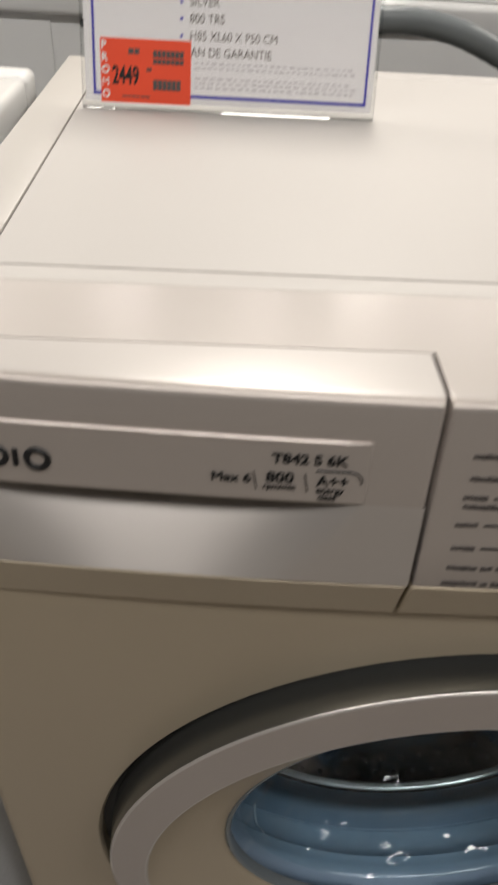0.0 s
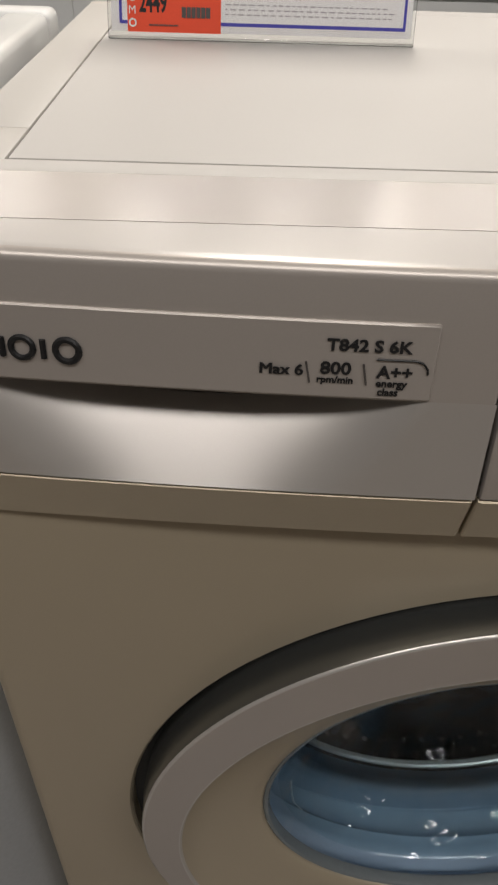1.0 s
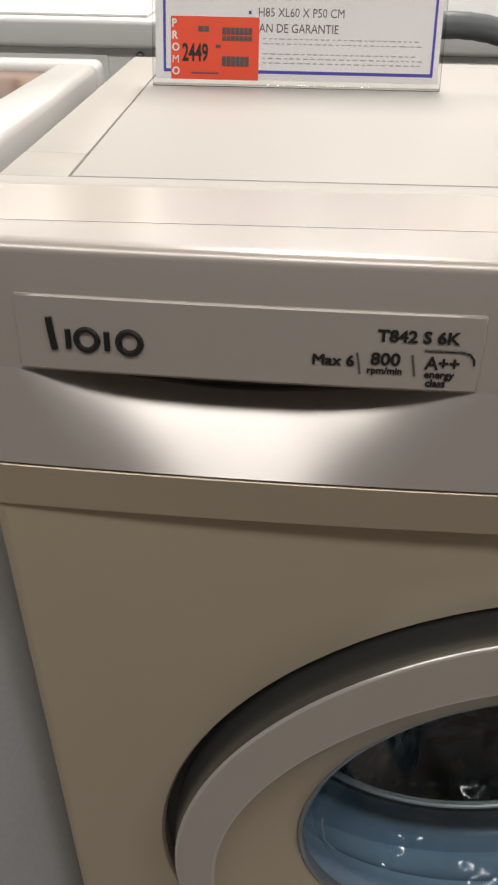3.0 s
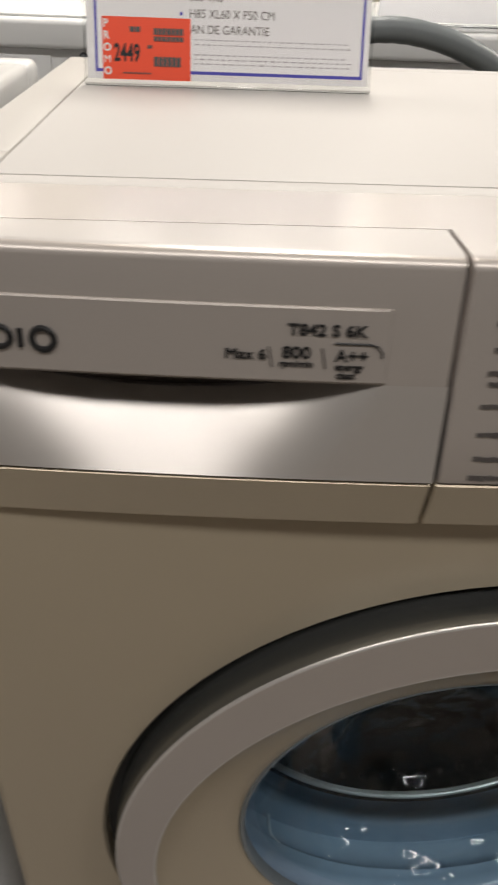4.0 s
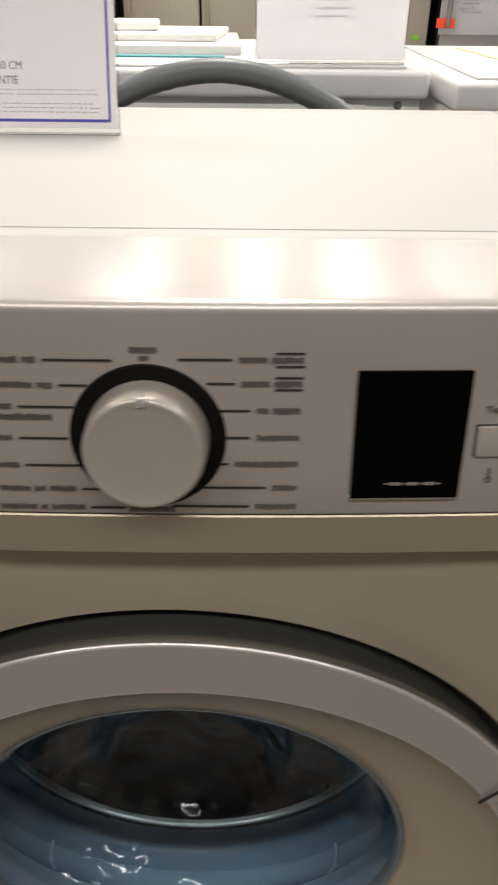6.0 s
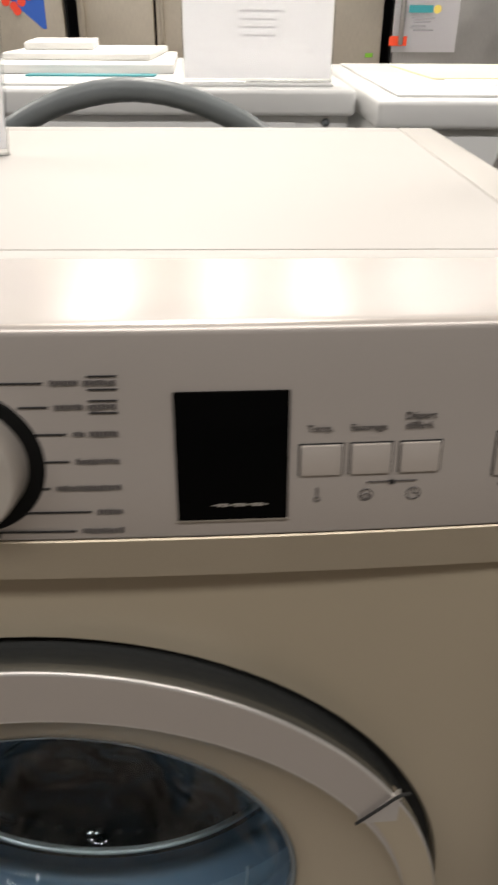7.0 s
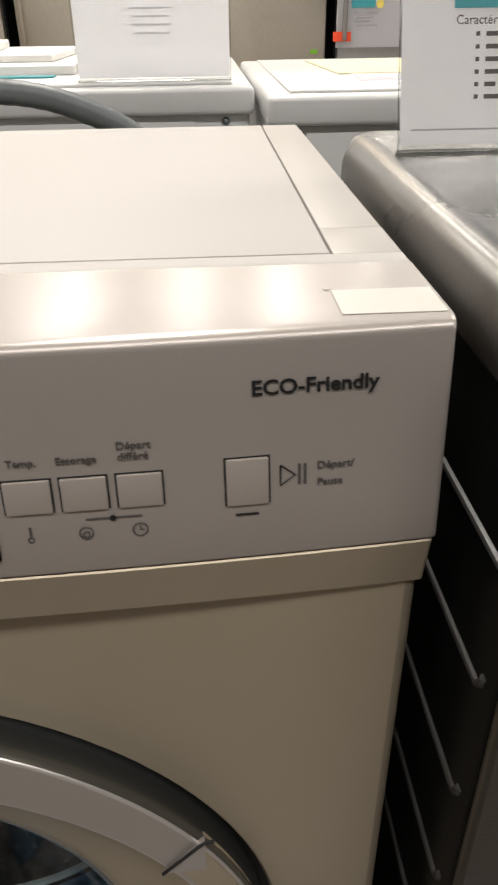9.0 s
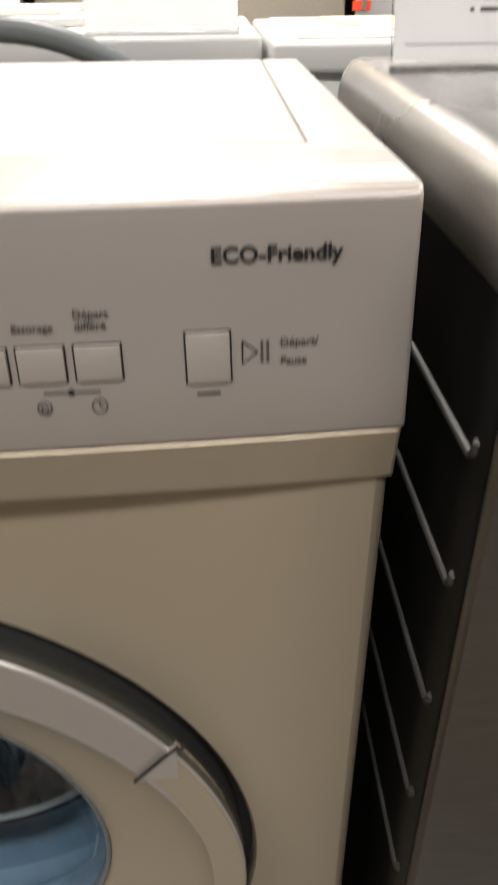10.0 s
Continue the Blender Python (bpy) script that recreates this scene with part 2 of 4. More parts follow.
# ---- the hall ----
def plane_part(name, x0, x1, y0, y1, z0, z1, material, label, category):
    return tagged(part(name, box(x0, x1, y0, y1, z0, z1), material, None, smooth=False), label, category, kind="structure")


plane_part("floor", -7, 7, -6, 9, -0.1, 0.0, FLOOR, "grey polished tile floor of the sales hall", "floor")
plane_part("ceiling", -7, 7, -6, 9, 3.2, 3.3, CEIL, "plain pale ceiling of the sales hall", "ceiling")
plane_part("wall_north", -7, 7, 9, 9.2, 0, 3.2, WALL, "plain pale wall at the end of the hall", "wall")
plane_part("wall_south", -7, 7, -6.2, -6, 0, 3.2, WALL, "plain pale wall behind the aisle", "wall")
plane_part("wall_west", -7.2, -7, -6, 9, 0, 3.2, WALL, "plain pale side wall of the hall", "wall")
plane_part("wall_east", 7, 7.2, -6, 9, 0, 3.2, WALL, "plain pale side wall of the hall", "wall")

# ---- the washing machine ----
TOP, BASE, HALF = 0.845, 0.753, 0.3012
BOW = 0.0136
BODY_Y, BODY_Z = -0.005, -0.0045
FACE, LEAN = -0.016, 0.12


def face_y(x, z):
    """The front of the control panel: it leans back and is bowed in plan."""
    return FACE - LEAN * (TOP - z) + BOW * (x / 0.3) ** 2


def on_panel(x, z, out=0.0004):
    """A pose on the panel's front: x along it, y up it, z out of it."""
    lean = math.degrees(math.atan(LEAN))
    turn = math.degrees(math.atan(2 * BOW * x / 0.09))
    return pose(x, face_y(x, z), z, 90 - lean, 0, turn) @ Matrix.Translation((0, 0, out))


def on_panel_box(x0, x1, z0, z1, low, high, bevel=0.0, seg=2):
    """A small block standing on the panel between two heights over it."""
    cx, cz = (x0 + x1) / 2, (z0 + z1) / 2
    bm = box(x0 - cx, x1 - cx, (z0 - cz), (z1 - cz), low, high, bevel, seg)
    bm.transform(on_panel(cx, cz, 0))
    return bm


washer = thing("washing_machine", "silver front-loading washing machine with a bowed control panel", "washing machine")


def front_sheet():
    """The cabinet's front with a round opening for the door."""
    bm = bmesh.new()
    n, cx, cz, r = 100, 0.0021, 0.4398 + BODY_Z, 0.2392
    z0, z1 = 0.09, 0.7515
    corners = [math.atan2(dz, dx) % (2 * math.pi) for dx in (HALF - 0.006 - cx, -HALF + 0.006 - cx) for dz in (z0 - cz, z1 - cz)]
    angles = sorted([2 * math.pi * (k + 0.5) / 96 for k in range(96)] + corners)
    def outer(a):
        dx, dz = math.cos(a), math.sin(a)
        k = min(((HALF - 0.006) - cx) / dx if dx > 1e-6 else 9, (-(HALF - 0.006) - cx) / dx if dx < -1e-6 else 9,
                (z1 - cz) / dz if dz > 1e-6 else 9, (z0 - cz) / dz if dz < -1e-6 else 9)
        return cx + dx * k, cz + dz * k
    def at(i, j):
        a = angles[i]
        c = (cx + r * math.cos(a), cz + r * math.sin(a))
        o = outer(a)
        if j == 0:
            return (cx + (r - 0.0015) * math.cos(a), 0.02, cz + (r - 0.0015) * math.sin(a))
        if j == 1:
            return (cx + (r - 0.001) * math.cos(a), 0.002, cz + (r - 0.001) * math.sin(a))
        if j == 2:
            return (c[0] + 0.001 * math.cos(a), 0.0, c[1] + 0.001 * math.sin(a))
        t = (j - 2) / 3
        return (c[0] + (o[0] - c[0]) * t, 0.0, c[1] + (o[1] - c[1]) * t)
    return grid(at, n, 6, bm, True)


def cabinet_shell():
    """Sides, back and plinth: a folded sheet with rounded upright front edges."""
    prof = [(HALF - 0.006, 0.0), (HALF - 0.003, 0.0008), (HALF - 0.0008, 0.003), (HALF, 0.006), (HALF, 0.487)]
    ring = prof + [(-x, y) for x, y in prof[::-1]]
    zs = [0.015, 0.085, 0.0851, 0.7515]
    bm = grid(lambda i, j: (ring[i][0], ring[i][1] + (0.006 if zs[j] < 0.0851 else 0), zs[j]), len(ring), len(zs), loop_u=False)
    def back(i, j):
        return ((-HALF, HALF)[i], 0.487, (0.015, 0.7515)[j])
    grid(back, 2, 2, bm)
    return bm


part("cabinet_front", front_sheet(), SILVER, washer)
part("cabinet_shell", cabinet_shell(), SILVER, washer)
for s in (-1, 1):
    x0, x1 = sorted((s * (HALF - 0.0015), s * HALF))
    part("upper_side", box(x0, x1, 0.017, 0.476, 0.7518, 0.7995), SILVER, washer, smooth=False)
part("upper_back", box(-HALF + 0.002, HALF - 0.002, 0.474, 0.476, 0.7518, 0.7995), SILVER, washer, smooth=False)
part("plinth", box(-HALF + 0.006, HALF - 0.006, 0.004, 0.02, 0.012, 0.088, 0.002), SILVER, washer)
part("inner_wall", box(-0.285, 0.285, 0.066, 0.07, 0.70, 0.83), DARK, washer)
for fx in (-0.25, 0.25):
    for fy in (0.05, 0.42):
        bm = bmesh.new()
        bmesh.ops.create_cone(bm, cap_ends=True, segments=16, radius1=0.02, radius2=0.014, depth=0.0155, matrix=pose(fx, fy, 0.00775))
        part("foot", bm, DARK, washer)


def bowed_bar(x0, x1, profile, nx=24, bow=1.0, r=0.0015):
    """A bar along x with a cross-section of (y over the panel's front line, z, how far it follows the bow)."""
    xs = [x0, x0 + r * 0.3, x0 + r, x0 + r + 0.0006] + [x0 + r + (x1 - x0 - 2 * r) * k / nx for k in range(1, nx)] + [x1 - r - 0.0006, x1 - r, x1 - r * 0.3, x1]
    inset = [r, r * 0.3, 0, 0] + [0] * (nx - 1) + [0, 0, r * 0.3, r]
    def at(i, j):
        y, z, follow = profile[j]
        return (xs[i], y + follow * (BOW * (xs[i] / 0.3) ** 2 + inset[i]), z)
    bm = grid(at, len(xs), len(profile))
    for row in (0, len(xs) - 1):
        bm.verts.ensure_lookup_table()
        bm.faces.new([bm.verts[row * len(profile) + j] for j in range(len(profile))])
    return bm


def plain_y(z):
    return FACE - LEAN * (TOP - z)


part("seam_filler", bowed_bar(-0.0777, -0.0723, [(0.0160, 0.8415, 0), (plain_y(0.8415) + 0.0070, 0.8415, 1), (plain_y(0.756) + 0.0070, 0.756, 1), (-0.0100, 0.742, 1), (0.0160, 0.735, 0)], 2, r=0.0001), DARK, washer, smooth=False)
FRONT = [(plain_y(z), z, 1) for z in (0.8405, 0.82, 0.80, 0.78, 0.7555)]
CAP = [(0.0165, TOP, 0), (FACE + 0.006, TOP, 1), (FACE + 0.0030, TOP - 0.0003, 1), (FACE + 0.0012, TOP - 0.0012, 1), (FACE, TOP - 0.0025, 1)]
FOOT = [(-0.0263, 0.7538, 1), (-0.0250, BASE, 1), (0.0165, BASE, 0)]
part("control_panel", bowed_bar(-0.0745, 0.3030, [(0.0660, TOP, 0)] + CAP[:] + FRONT + FOOT[:2] + [(0.0165, BASE, 0), (0.0660, BASE, 0)]), PANEL, washer, cap=TOPGLOSS)
# the cap over the panel, a glossier strip that runs on to the worktop
part("top_strip", box(-0.2995, -0.0745, 0.0185, 0.0660, 0.80, TOP), TOPGLOSS, washer, smooth=False)
# lower lip below the panel
band = [(0.02, BASE - 0.0008, 0), (-0.0252, BASE - 0.0008, 1), (-0.0259, BASE - 0.0015, 1), (-0.0196, 0.7262, 0.90), (-0.0186, 0.7252, 0.90), (0.02, 0.7262, 0)]
part("lower_lip", bowed_bar(-0.2990, -0.0762, band, 12), SILVER, washer, angle=15)
part("lower_lip", bowed_bar(-0.0746, 0.3020, band, 16), SILVER, washer, angle=15)

# detergent drawer with its scooped handle
drawer = tagged(new("detergent_drawer"), label="detergent drawer front with a scooped bright handle")
drawer.parent = washer
LIP, SC, SW = 0.7965, -0.1885, 0.087
upper = [(0.0178, 0.798, 0), (0.0178, TOP, 0)] + CAP[1:] + [(plain_y(z), z, 1) for z in (0.8405, 0.82, 0.7975)] + [(plain_y(LIP), LIP, 1)]
part("drawer_front", bowed_bar(-0.2995, -0.0765, upper, 20), PANEL, drawer, cap=STRIPSOFT)


def scoop_fall(u, power, depth):
    """How deep the handle dips at u of its half width: full in the middle, nothing at its outline."""
    return depth * max(0.0, 1 - abs(u) ** power) ** 1.4


SIDE, MID, NV = 8, 60, 19


def scoop():
    """The lower half of the drawer front: a ledge that dips inward in the middle, with a bowl-shaped outline."""
    x0, x1 = -0.2995, -0.0765
    def at(i, j):
        v = min(max((j - 2) / (NV - 6), 0), 1)
        half = SW * (0.74 + 0.26 * v)
        if i < SIDE:
            x = x0 + (SC - half - x0) * i / SIDE
        elif i <= SIDE + MID:
            x = SC + half * (2 * (i - SIDE) / MID - 1)
        else:
            x = SC + half + (x1 - SC - half) * (i - SIDE - MID) / SIDE
        u = (x - SC) / half
        edge, d = scoop_fall(u, 2.4, 0.0185), scoop_fall(u, 3.8, 0.0225)
        top = LIP - 0.85 * edge
        if j == 0:
            return (x, 0.0165, BASE)
        if j == 1:
            return (x, face_y(x, BASE) + 0.0015, BASE)
        if j < NV - 3:
            z = BASE + 0.001 + (top - BASE - 0.001) * v
            return (x, face_y(x, z) + d * v, z)
        k = j - (NV - 4)
        return (x, face_y(x, top) + d + 0.002 * k + (0.004 * (k - 1) if d > 0 else 0), top - 0.0008 * k * k)
    return grid(at, 2 * SIDE + MID + 1, NV)


part("handle_scoop", scoop(), SCOOP, drawer, "smooth scooped handle, lightened for the light it catches", angle=60)
part("handle_hollow", box(-0.2975, -0.0785, 0.0178, 0.0182, 0.756, 0.797), RAIL, drawer)


def strip():
    bm = box(-0.2735, -0.1012, 0, 0.0290, -0.0005, 0.0014, 0.0006, 1)
    bmesh.ops.subdivide_edges(bm, edges=[e for e in bm.edges if abs(e.verts[0].co.x - e.verts[1].co.x) > 0.1], cuts=16)
    for v in bm.verts:
        x, z, out = v.co.x, 0.7975 + v.co.y, v.co.z
        v.co = (x, face_y(x, z) - out, z)
    return bm


part("drawer_side", box(-0.0782, -0.0768, -0.0190, 0.0160, 0.7545, 0.797), PANEL, drawer, smooth=False)
part("label_strip", strip(), PANEL, drawer)

# worktop: frame round an inset lid
part("worktop_lid", box(-0.2700, 0.2700, 0.0809, 0.4510, 0.82, TOP + 0.0003, 0.0010), TOPMATT, washer)
part("worktop_front_rail", box(-0.3030, 0.3030, 0.0664, 0.0799, 0.82, TOP, 0.0006), TOPMATT, washer)
for s in (-1, 1):
    x0, x1 = sorted((s * 0.3030, s * 0.2712))
    part("side_rail_front", box(x0, x1, 0.0802, 0.1235, 0.80, TOP, 0.0008), RAIL, washer)
    part("side_rail", box(x0, x1, 0.1241, 0.476, 0.80, TOP, 0.0012), RAIL, washer)
part("worktop_back_rail", box(-0.2705, 0.2705, 0.4520, 0.476, 0.80, TOP, 0.0012), TOPMATT, washer)

# door: groove, raised ring, slope, glass bowl, rubber gasket and drum
door = tagged(new("porthole_door"), label="round silver porthole door, closed")
door.parent = washer
C1, C2, C3 = (0.0021, 0.4398), (0.0080, 0.4332), (0.001, 0.4515)
door.location = (0, BODY_Y, BODY_Z)
part("door_groove", turned([(0.001, 0.2387, *C1), (0.012, 0.2382, *C1), (0.0125, 0.2300, *C1)]), DARK, door)
RC = (0.0041, 0.4474)
part("ring_side", turned([(0.012, 0.2310, *C1), (0.002, 0.2312, *C1), (-0.006, 0.2312, 0.003, 0.4425), (-0.013, 0.2311, 0.0035, 0.4452), (-0.0185, 0.2309, *RC), (-0.0208, 0.2306, *RC)], 144), RINGSIDE, door, "dark chromed rim of the door", angle=70)
# narrow pale rings, here and below, painted where the bevels catch light
part("ring_highlight", turned([(-0.0206, 0.2309, *RC), (-0.0213, 0.2306, *RC), (-0.0218, 0.2300, *RC), (-0.0220, 0.2293, *RC)], 144), EDGE, door, "thin pale ring standing in for a bevel's highlight", angle=70)
part("ring_front", turned([(-0.0219, 0.2294, *RC), (-0.0222, 0.2203, 0.0060, 0.4403), (-0.0224, 0.2113, *C2)], 144), PANEL, door, angle=70)
part("ring_highlight", turned([(-0.0224, 0.2114, *C2), (-0.0225, 0.2108, *C2), (-0.0222, 0.2102, *C2), (-0.0216, 0.2097, *C2), (-0.0208, 0.2093, *C2)], 144), EDGE, door, "thin pale ring standing in for a bevel's highlight", angle=70)
part("ring_slope", turned([(-0.0209, 0.2094, *C2), (-0.0195, 0.2078, *C2), (-0.015, 0.200, 0.0065, 0.4365), (-0.009, 0.183, 0.004, 0.4422), (-0.003, 0.161, 0.002, 0.4488), (0.0, 0.1510, *C3), (0.002, 0.1490, *C3), (0.005, 0.148, *C3), (0.012, 0.1475, *C3)], 144), SILVER, door, angle=70)
part("glass_bowl", turned([(0.006, 0.1485, *C3), (0.010, 0.1465, *C3), (0.022, 0.140, *C3), (0.044, 0.126, *C3), (0.056, 0.108, *C3), (0.061, 0.090, *C3), (0.063, 0.076, *C3), (0.067, 0.071, *C3), (0.080, 0.060, *C3), (0.084, 0.052, *C3), (0.086, 0.030, *C3), (0.086, 0.001, *C3)]), BOWLGLASS, door, "clear curved glass bowl", facing=(0, -1, 0))
part("inner_bowl", turned([(0.020, 0.1375, *C3), (0.045, 0.120, *C3), (0.060, 0.104, *C3), (0.072, 0.084, *C3), (0.080, 0.074, *C3), (0.092, 0.062, *C3), (0.096, 0.050, *C3), (0.099, 0.028, *C3), (0.100, 0.001, *C3)], 80), INNERGLASS, door, "inner face of the glass bowl", facing=(0, -1, 0))
G = (0.0, 0.4850)
part("glass_rim", turned([(0.003, 0.1484, *C3), (0.002, 0.1470, *C3), (0.003, 0.1452, *C3), (0.0065, 0.1440, *C3), (0.011, 0.1446, *C3), (0.012, 0.1480, *C3)], 128), GLASSRIM, door, "grey edge of the glass")
part("gasket", turned([(0.013, 0.149, *C3), (0.016, 0.156, *C3), (0.021, 0.165, *C3), (0.028, 0.170, 0.0008, 0.4565), (0.036, 0.171, 0.0006, 0.4605), (0.0385, 0.1675, 0.0006, 0.4625), (0.040, 0.1635, 0.0006, 0.4640), (0.0425, 0.1625, 0.0006, 0.4650), (0.045, 0.1665, 0.0005, 0.4657), (0.048, 0.171, 0.0005, 0.4666), (0.055, 0.1795, 0.0004, 0.4695), (0.063, 0.1822, 0.0002, 0.4730),
                       (0.0685, 0.1835, 0.0001, 0.4752), (0.0705, 0.1885, 0.0, 0.4765), (0.0725, 0.1900, 0.0, 0.4780), (0.0740, 0.1860, *G), (0.0745, 0.1760, *G), (0.0755, 0.1732, *G), (0.078, 0.1718, *G), (0.082, 0.1712, *G), (0.0845, 0.1726, *G), (0.0865, 0.1724, *G), (0.089, 0.1700, *G), (0.092, 0.1665, *G)], 128), GASKET, washer, "blue-grey folded rubber door gasket", angle=60)
part("drum_gap", turned([(0.0918, 0.1668, *G), (0.0955, 0.1664, *G), (0.0960, 0.1618, *G)], 128), DARK, washer, "dark slot round the drum opening")
part("drum_lip", turned([(0.0960, 0.1634, *G), (0.0938, 0.1634, *G), (0.0926, 0.1626, *G), (0.0920, 0.1613, *G), (0.0926, 0.1600, *G), (0.0942, 0.1593, *G), (0.098, 0.1602, *G), (0.104, 0.170, *G), (0.120, 0.19, *C3), (0.126, 0.20, *C3)], 128), LIPSTEEL, washer, "rolled edge of the drum opening, its glint in the colour")
for ga in (-131, -49):
    gr = math.radians(ga)
    part("gasket_rib", sweep([(r * math.cos(gr), y, z + r * math.sin(gr)) for y, r, z in ((0.046, 0.1690, 0.4660), (0.051, 0.1748, 0.4675), (0.055, 0.1790, 0.4690), (0.061, 0.1808, 0.4718), (0.066, 0.1818, 0.4740), (0.071, 0.1810, 0.4755))], 0.0012, 8), PALERUBBER, washer, "pale moulded rib")
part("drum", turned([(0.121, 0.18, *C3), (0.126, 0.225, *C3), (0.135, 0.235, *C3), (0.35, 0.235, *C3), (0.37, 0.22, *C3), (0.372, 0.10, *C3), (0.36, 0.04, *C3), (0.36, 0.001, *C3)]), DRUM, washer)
for row, hy in enumerate((0.160, 0.176)):
    for k in range(26):
        ha = math.radians(-155 + 5 * k + 2.5 * row)
        bm = bmesh.new()
        bmesh.ops.create_circle(bm, cap_ends=True, segments=10, radius=0.0030)
        bm.transform(pose(C3[0] + 0.2342 * math.cos(ha), hy, C3[1] + 0.2342 * math.sin(ha)) @ pose(0, 0, 0, 0, math.degrees(-ha) - 90, 0))
        part("drum_hole", bm, DARK, washer, smooth=False)
for k in range(3):
    a = math.radians(90 + 120 * k + 25)
    bm = box(-0.02, 0.02, 0.14, 0.35, 0.185, 0.236, 0.012, 3)
    bm.transform(pose(C3[0], 0, C3[1]) @ pose(0, 0, 0, 0, math.degrees(-a) + 90, 0))
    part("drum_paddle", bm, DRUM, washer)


def arc_block(r0, r1, a0, a1, y0, y1, cx, cz, n=20):
    def at(i, j):
        a = math.radians(a0 + (a1 - a0) * i / (n - 1))
        r, y = ((r0, y1), (r0, y0), (r1, y0), (r1, y1))[j % 4]
        return (cx + r * math.cos(a), y, cz + r * math.sin(a))
    bm = grid(at, n, 5)
    for row in (0, n - 1):
        bm.verts.ensure_lookup_table()
        bm.faces.new([bm.verts[row * 5 + j] for j in range(4)])
    bmesh.ops.remove_doubles(bm, verts=bm.verts, dist=1e-6)
    return bm


handle = part("door_handle", arc_block(0.2112, 0.2298, -34, 32.0, -0.0234, -0.012, 0.0041, 0.4474), SILVER, door)
bm = bmesh.new()
A, B, C = (0.1780, 0.5530), (0.2000, 0.5790), (0.2000, 0.5545)
wedge = [bm.verts.new((x, y, z)) for y in (-0.0240, -0.0200) for x, z in (A, C, B)]
for f in ((0, 1, 2), (5, 4, 3), (0, 3, 4, 1), (1, 4, 5, 2), (2, 5, 3, 0)):
    bm.faces.new([wedge[k] for k in f])
# the facet's lit look comes from the lightened silver
part("handle_tip", bm, SCOOP, handle, "triangular handle facet, paler for the light on it", smooth=False)
part("handle_slit", sweep([(0.1768, -0.0240, 0.5525), (0.1880, -0.0245, 0.5662), (0.1968, -0.0245, 0.5765), (0.2005, -0.0240, 0.5790), (0.2050, -0.0235, 0.5790)], 0.0010, 6), DARK, handle)

# the sheet-metal front and the tub stand forward with the door
for ob in washer.children:
    if ob.name.split(".")[0] in ("cabinet_front", "cabinet_shell", "plinth", "gasket", "drum_lip", "drum", "drum_gap", "gasket_rib", "drum_hole", "drum_paddle"):
        ob.location = (0, BODY_Y, BODY_Z if ob.name.split(".")[0] in ("gasket", "gasket_rib", "drum_lip", "drum_gap", "drum", "drum_hole", "drum_paddle") else 0)

# dial
dial = tagged(new("programme_dial"), label="round programme knob in a black well")
dial.parent = washer
DX, DZ = 0.0015, 0.7895


def on_dial(profile, n=64):
    """A turned piece on the panel: profile of (height over the panel, radius)."""
    m = on_panel(DX, DZ, 0)
    return grid(lambda i, j: m @ Vector((profile[j][1] * math.cos(2 * math.pi * i / n), profile[j][1] * math.sin(2 * math.pi * i / n), profile[j][0])), n, len(profile), loop_u=True)


part("dial_well", on_dial([(0.0, 0.0318), (0.0006, 0.0312), (0.0005, 0.0295), (0.0003, 0.001)]), WELL, dial)
part("knob", on_dial([(0.0006, 0.0252), (0.009, 0.0246), (0.0145, 0.0241), (0.0162, 0.0233), (0.0168, 0.0222), (0.0165, 0.0212), (0.0162, 0.0200), (0.0161, 0.012), (0.0161, 0.00003)]), KNOB, dial, "brushed silver knob", angle=50)
bm = box(-0.0022, 0.0022, 0.0200, 0.0243, 0.0130, 0.0172, 0.0010)
bm.transform(on_panel(DX, DZ, 0))
part("pointer", bm, EDGE, dial)


def bars(x0, x1, z, h, material, thick=0.0003, parent=washer, name="printed_bar"):
    return part(name, on_panel_box(x0, x1, z - h / 2, z + h / 2, 0.0, thick + 0.0004), material, parent, smooth=False)


# programme names beside the dial, too small to read, and their pointer lines
random.seed(4)
LEFT = [(0.8224, -0.0624, (0.60, 0.22), -0.0110), (0.8120, -0.0615, (0.75, 0.25), -0.0215), (0.8028, -0.0623, (0.40,), -0.0275), (0.7984, -0.0615, (1.0,), -0.0295),
        (0.7891, -0.0629, (0.38,), -0.0312), (0.7769, -0.0621, (0.40,), -0.0275), (0.7659, -0.0618, (0.52, 0.2, 0.45), -0.0200), (0.7571, -0.0625, (0.62, 0.12, 0.58), -0.0095)]
RIGHT = [(0.8230, 0.0633, (0.5, 0.45), 0.0145), (0.8132, 0.0630, (0.45, 0.45), 0.0255), (0.8018, 0.0628, (0.45, 0.2), 0.0305), (0.7900, 0.0627, (0.7,), 0.0325),
         (0.7781, 0.0626, (1.05,), 0.0300), (0.7671, 0.0625, (0.42,), 0.0225), (0.7581, 0.0625, (0.7,), 0.0105)]


def programme(z, edge, words, line_end, side):
    """Word bars from the outer edge inward, then a thin line to the dial."""
    x = edge
    for w in words:
        width = 0.025 * w
        n = max(2, int(width / 0.0016))
        for k in range(n):
            a = x + side * width * k / n
            b = x + side * (width * (k + 0.8) / n)
            bars(min(a, b), max(a, b), z + random.uniform(-0.0002, 0.0002), random.uniform(0.0016, 0.0024), INKGREY)
        x += side * (width + 0.0015)
    x += side * 0.0008
    if side * (line_end - x) > 0.002 and z != 0.7984:
        bars(min(x, line_end), max(x, line_end), z, 0.0006, INK, name="pointer_line")


for z, edge, words, end in LEFT:
    programme(z, edge, words, end, 1)
for z, edge, words, end in RIGHT:
    programme(z, edge, words, end, -1)
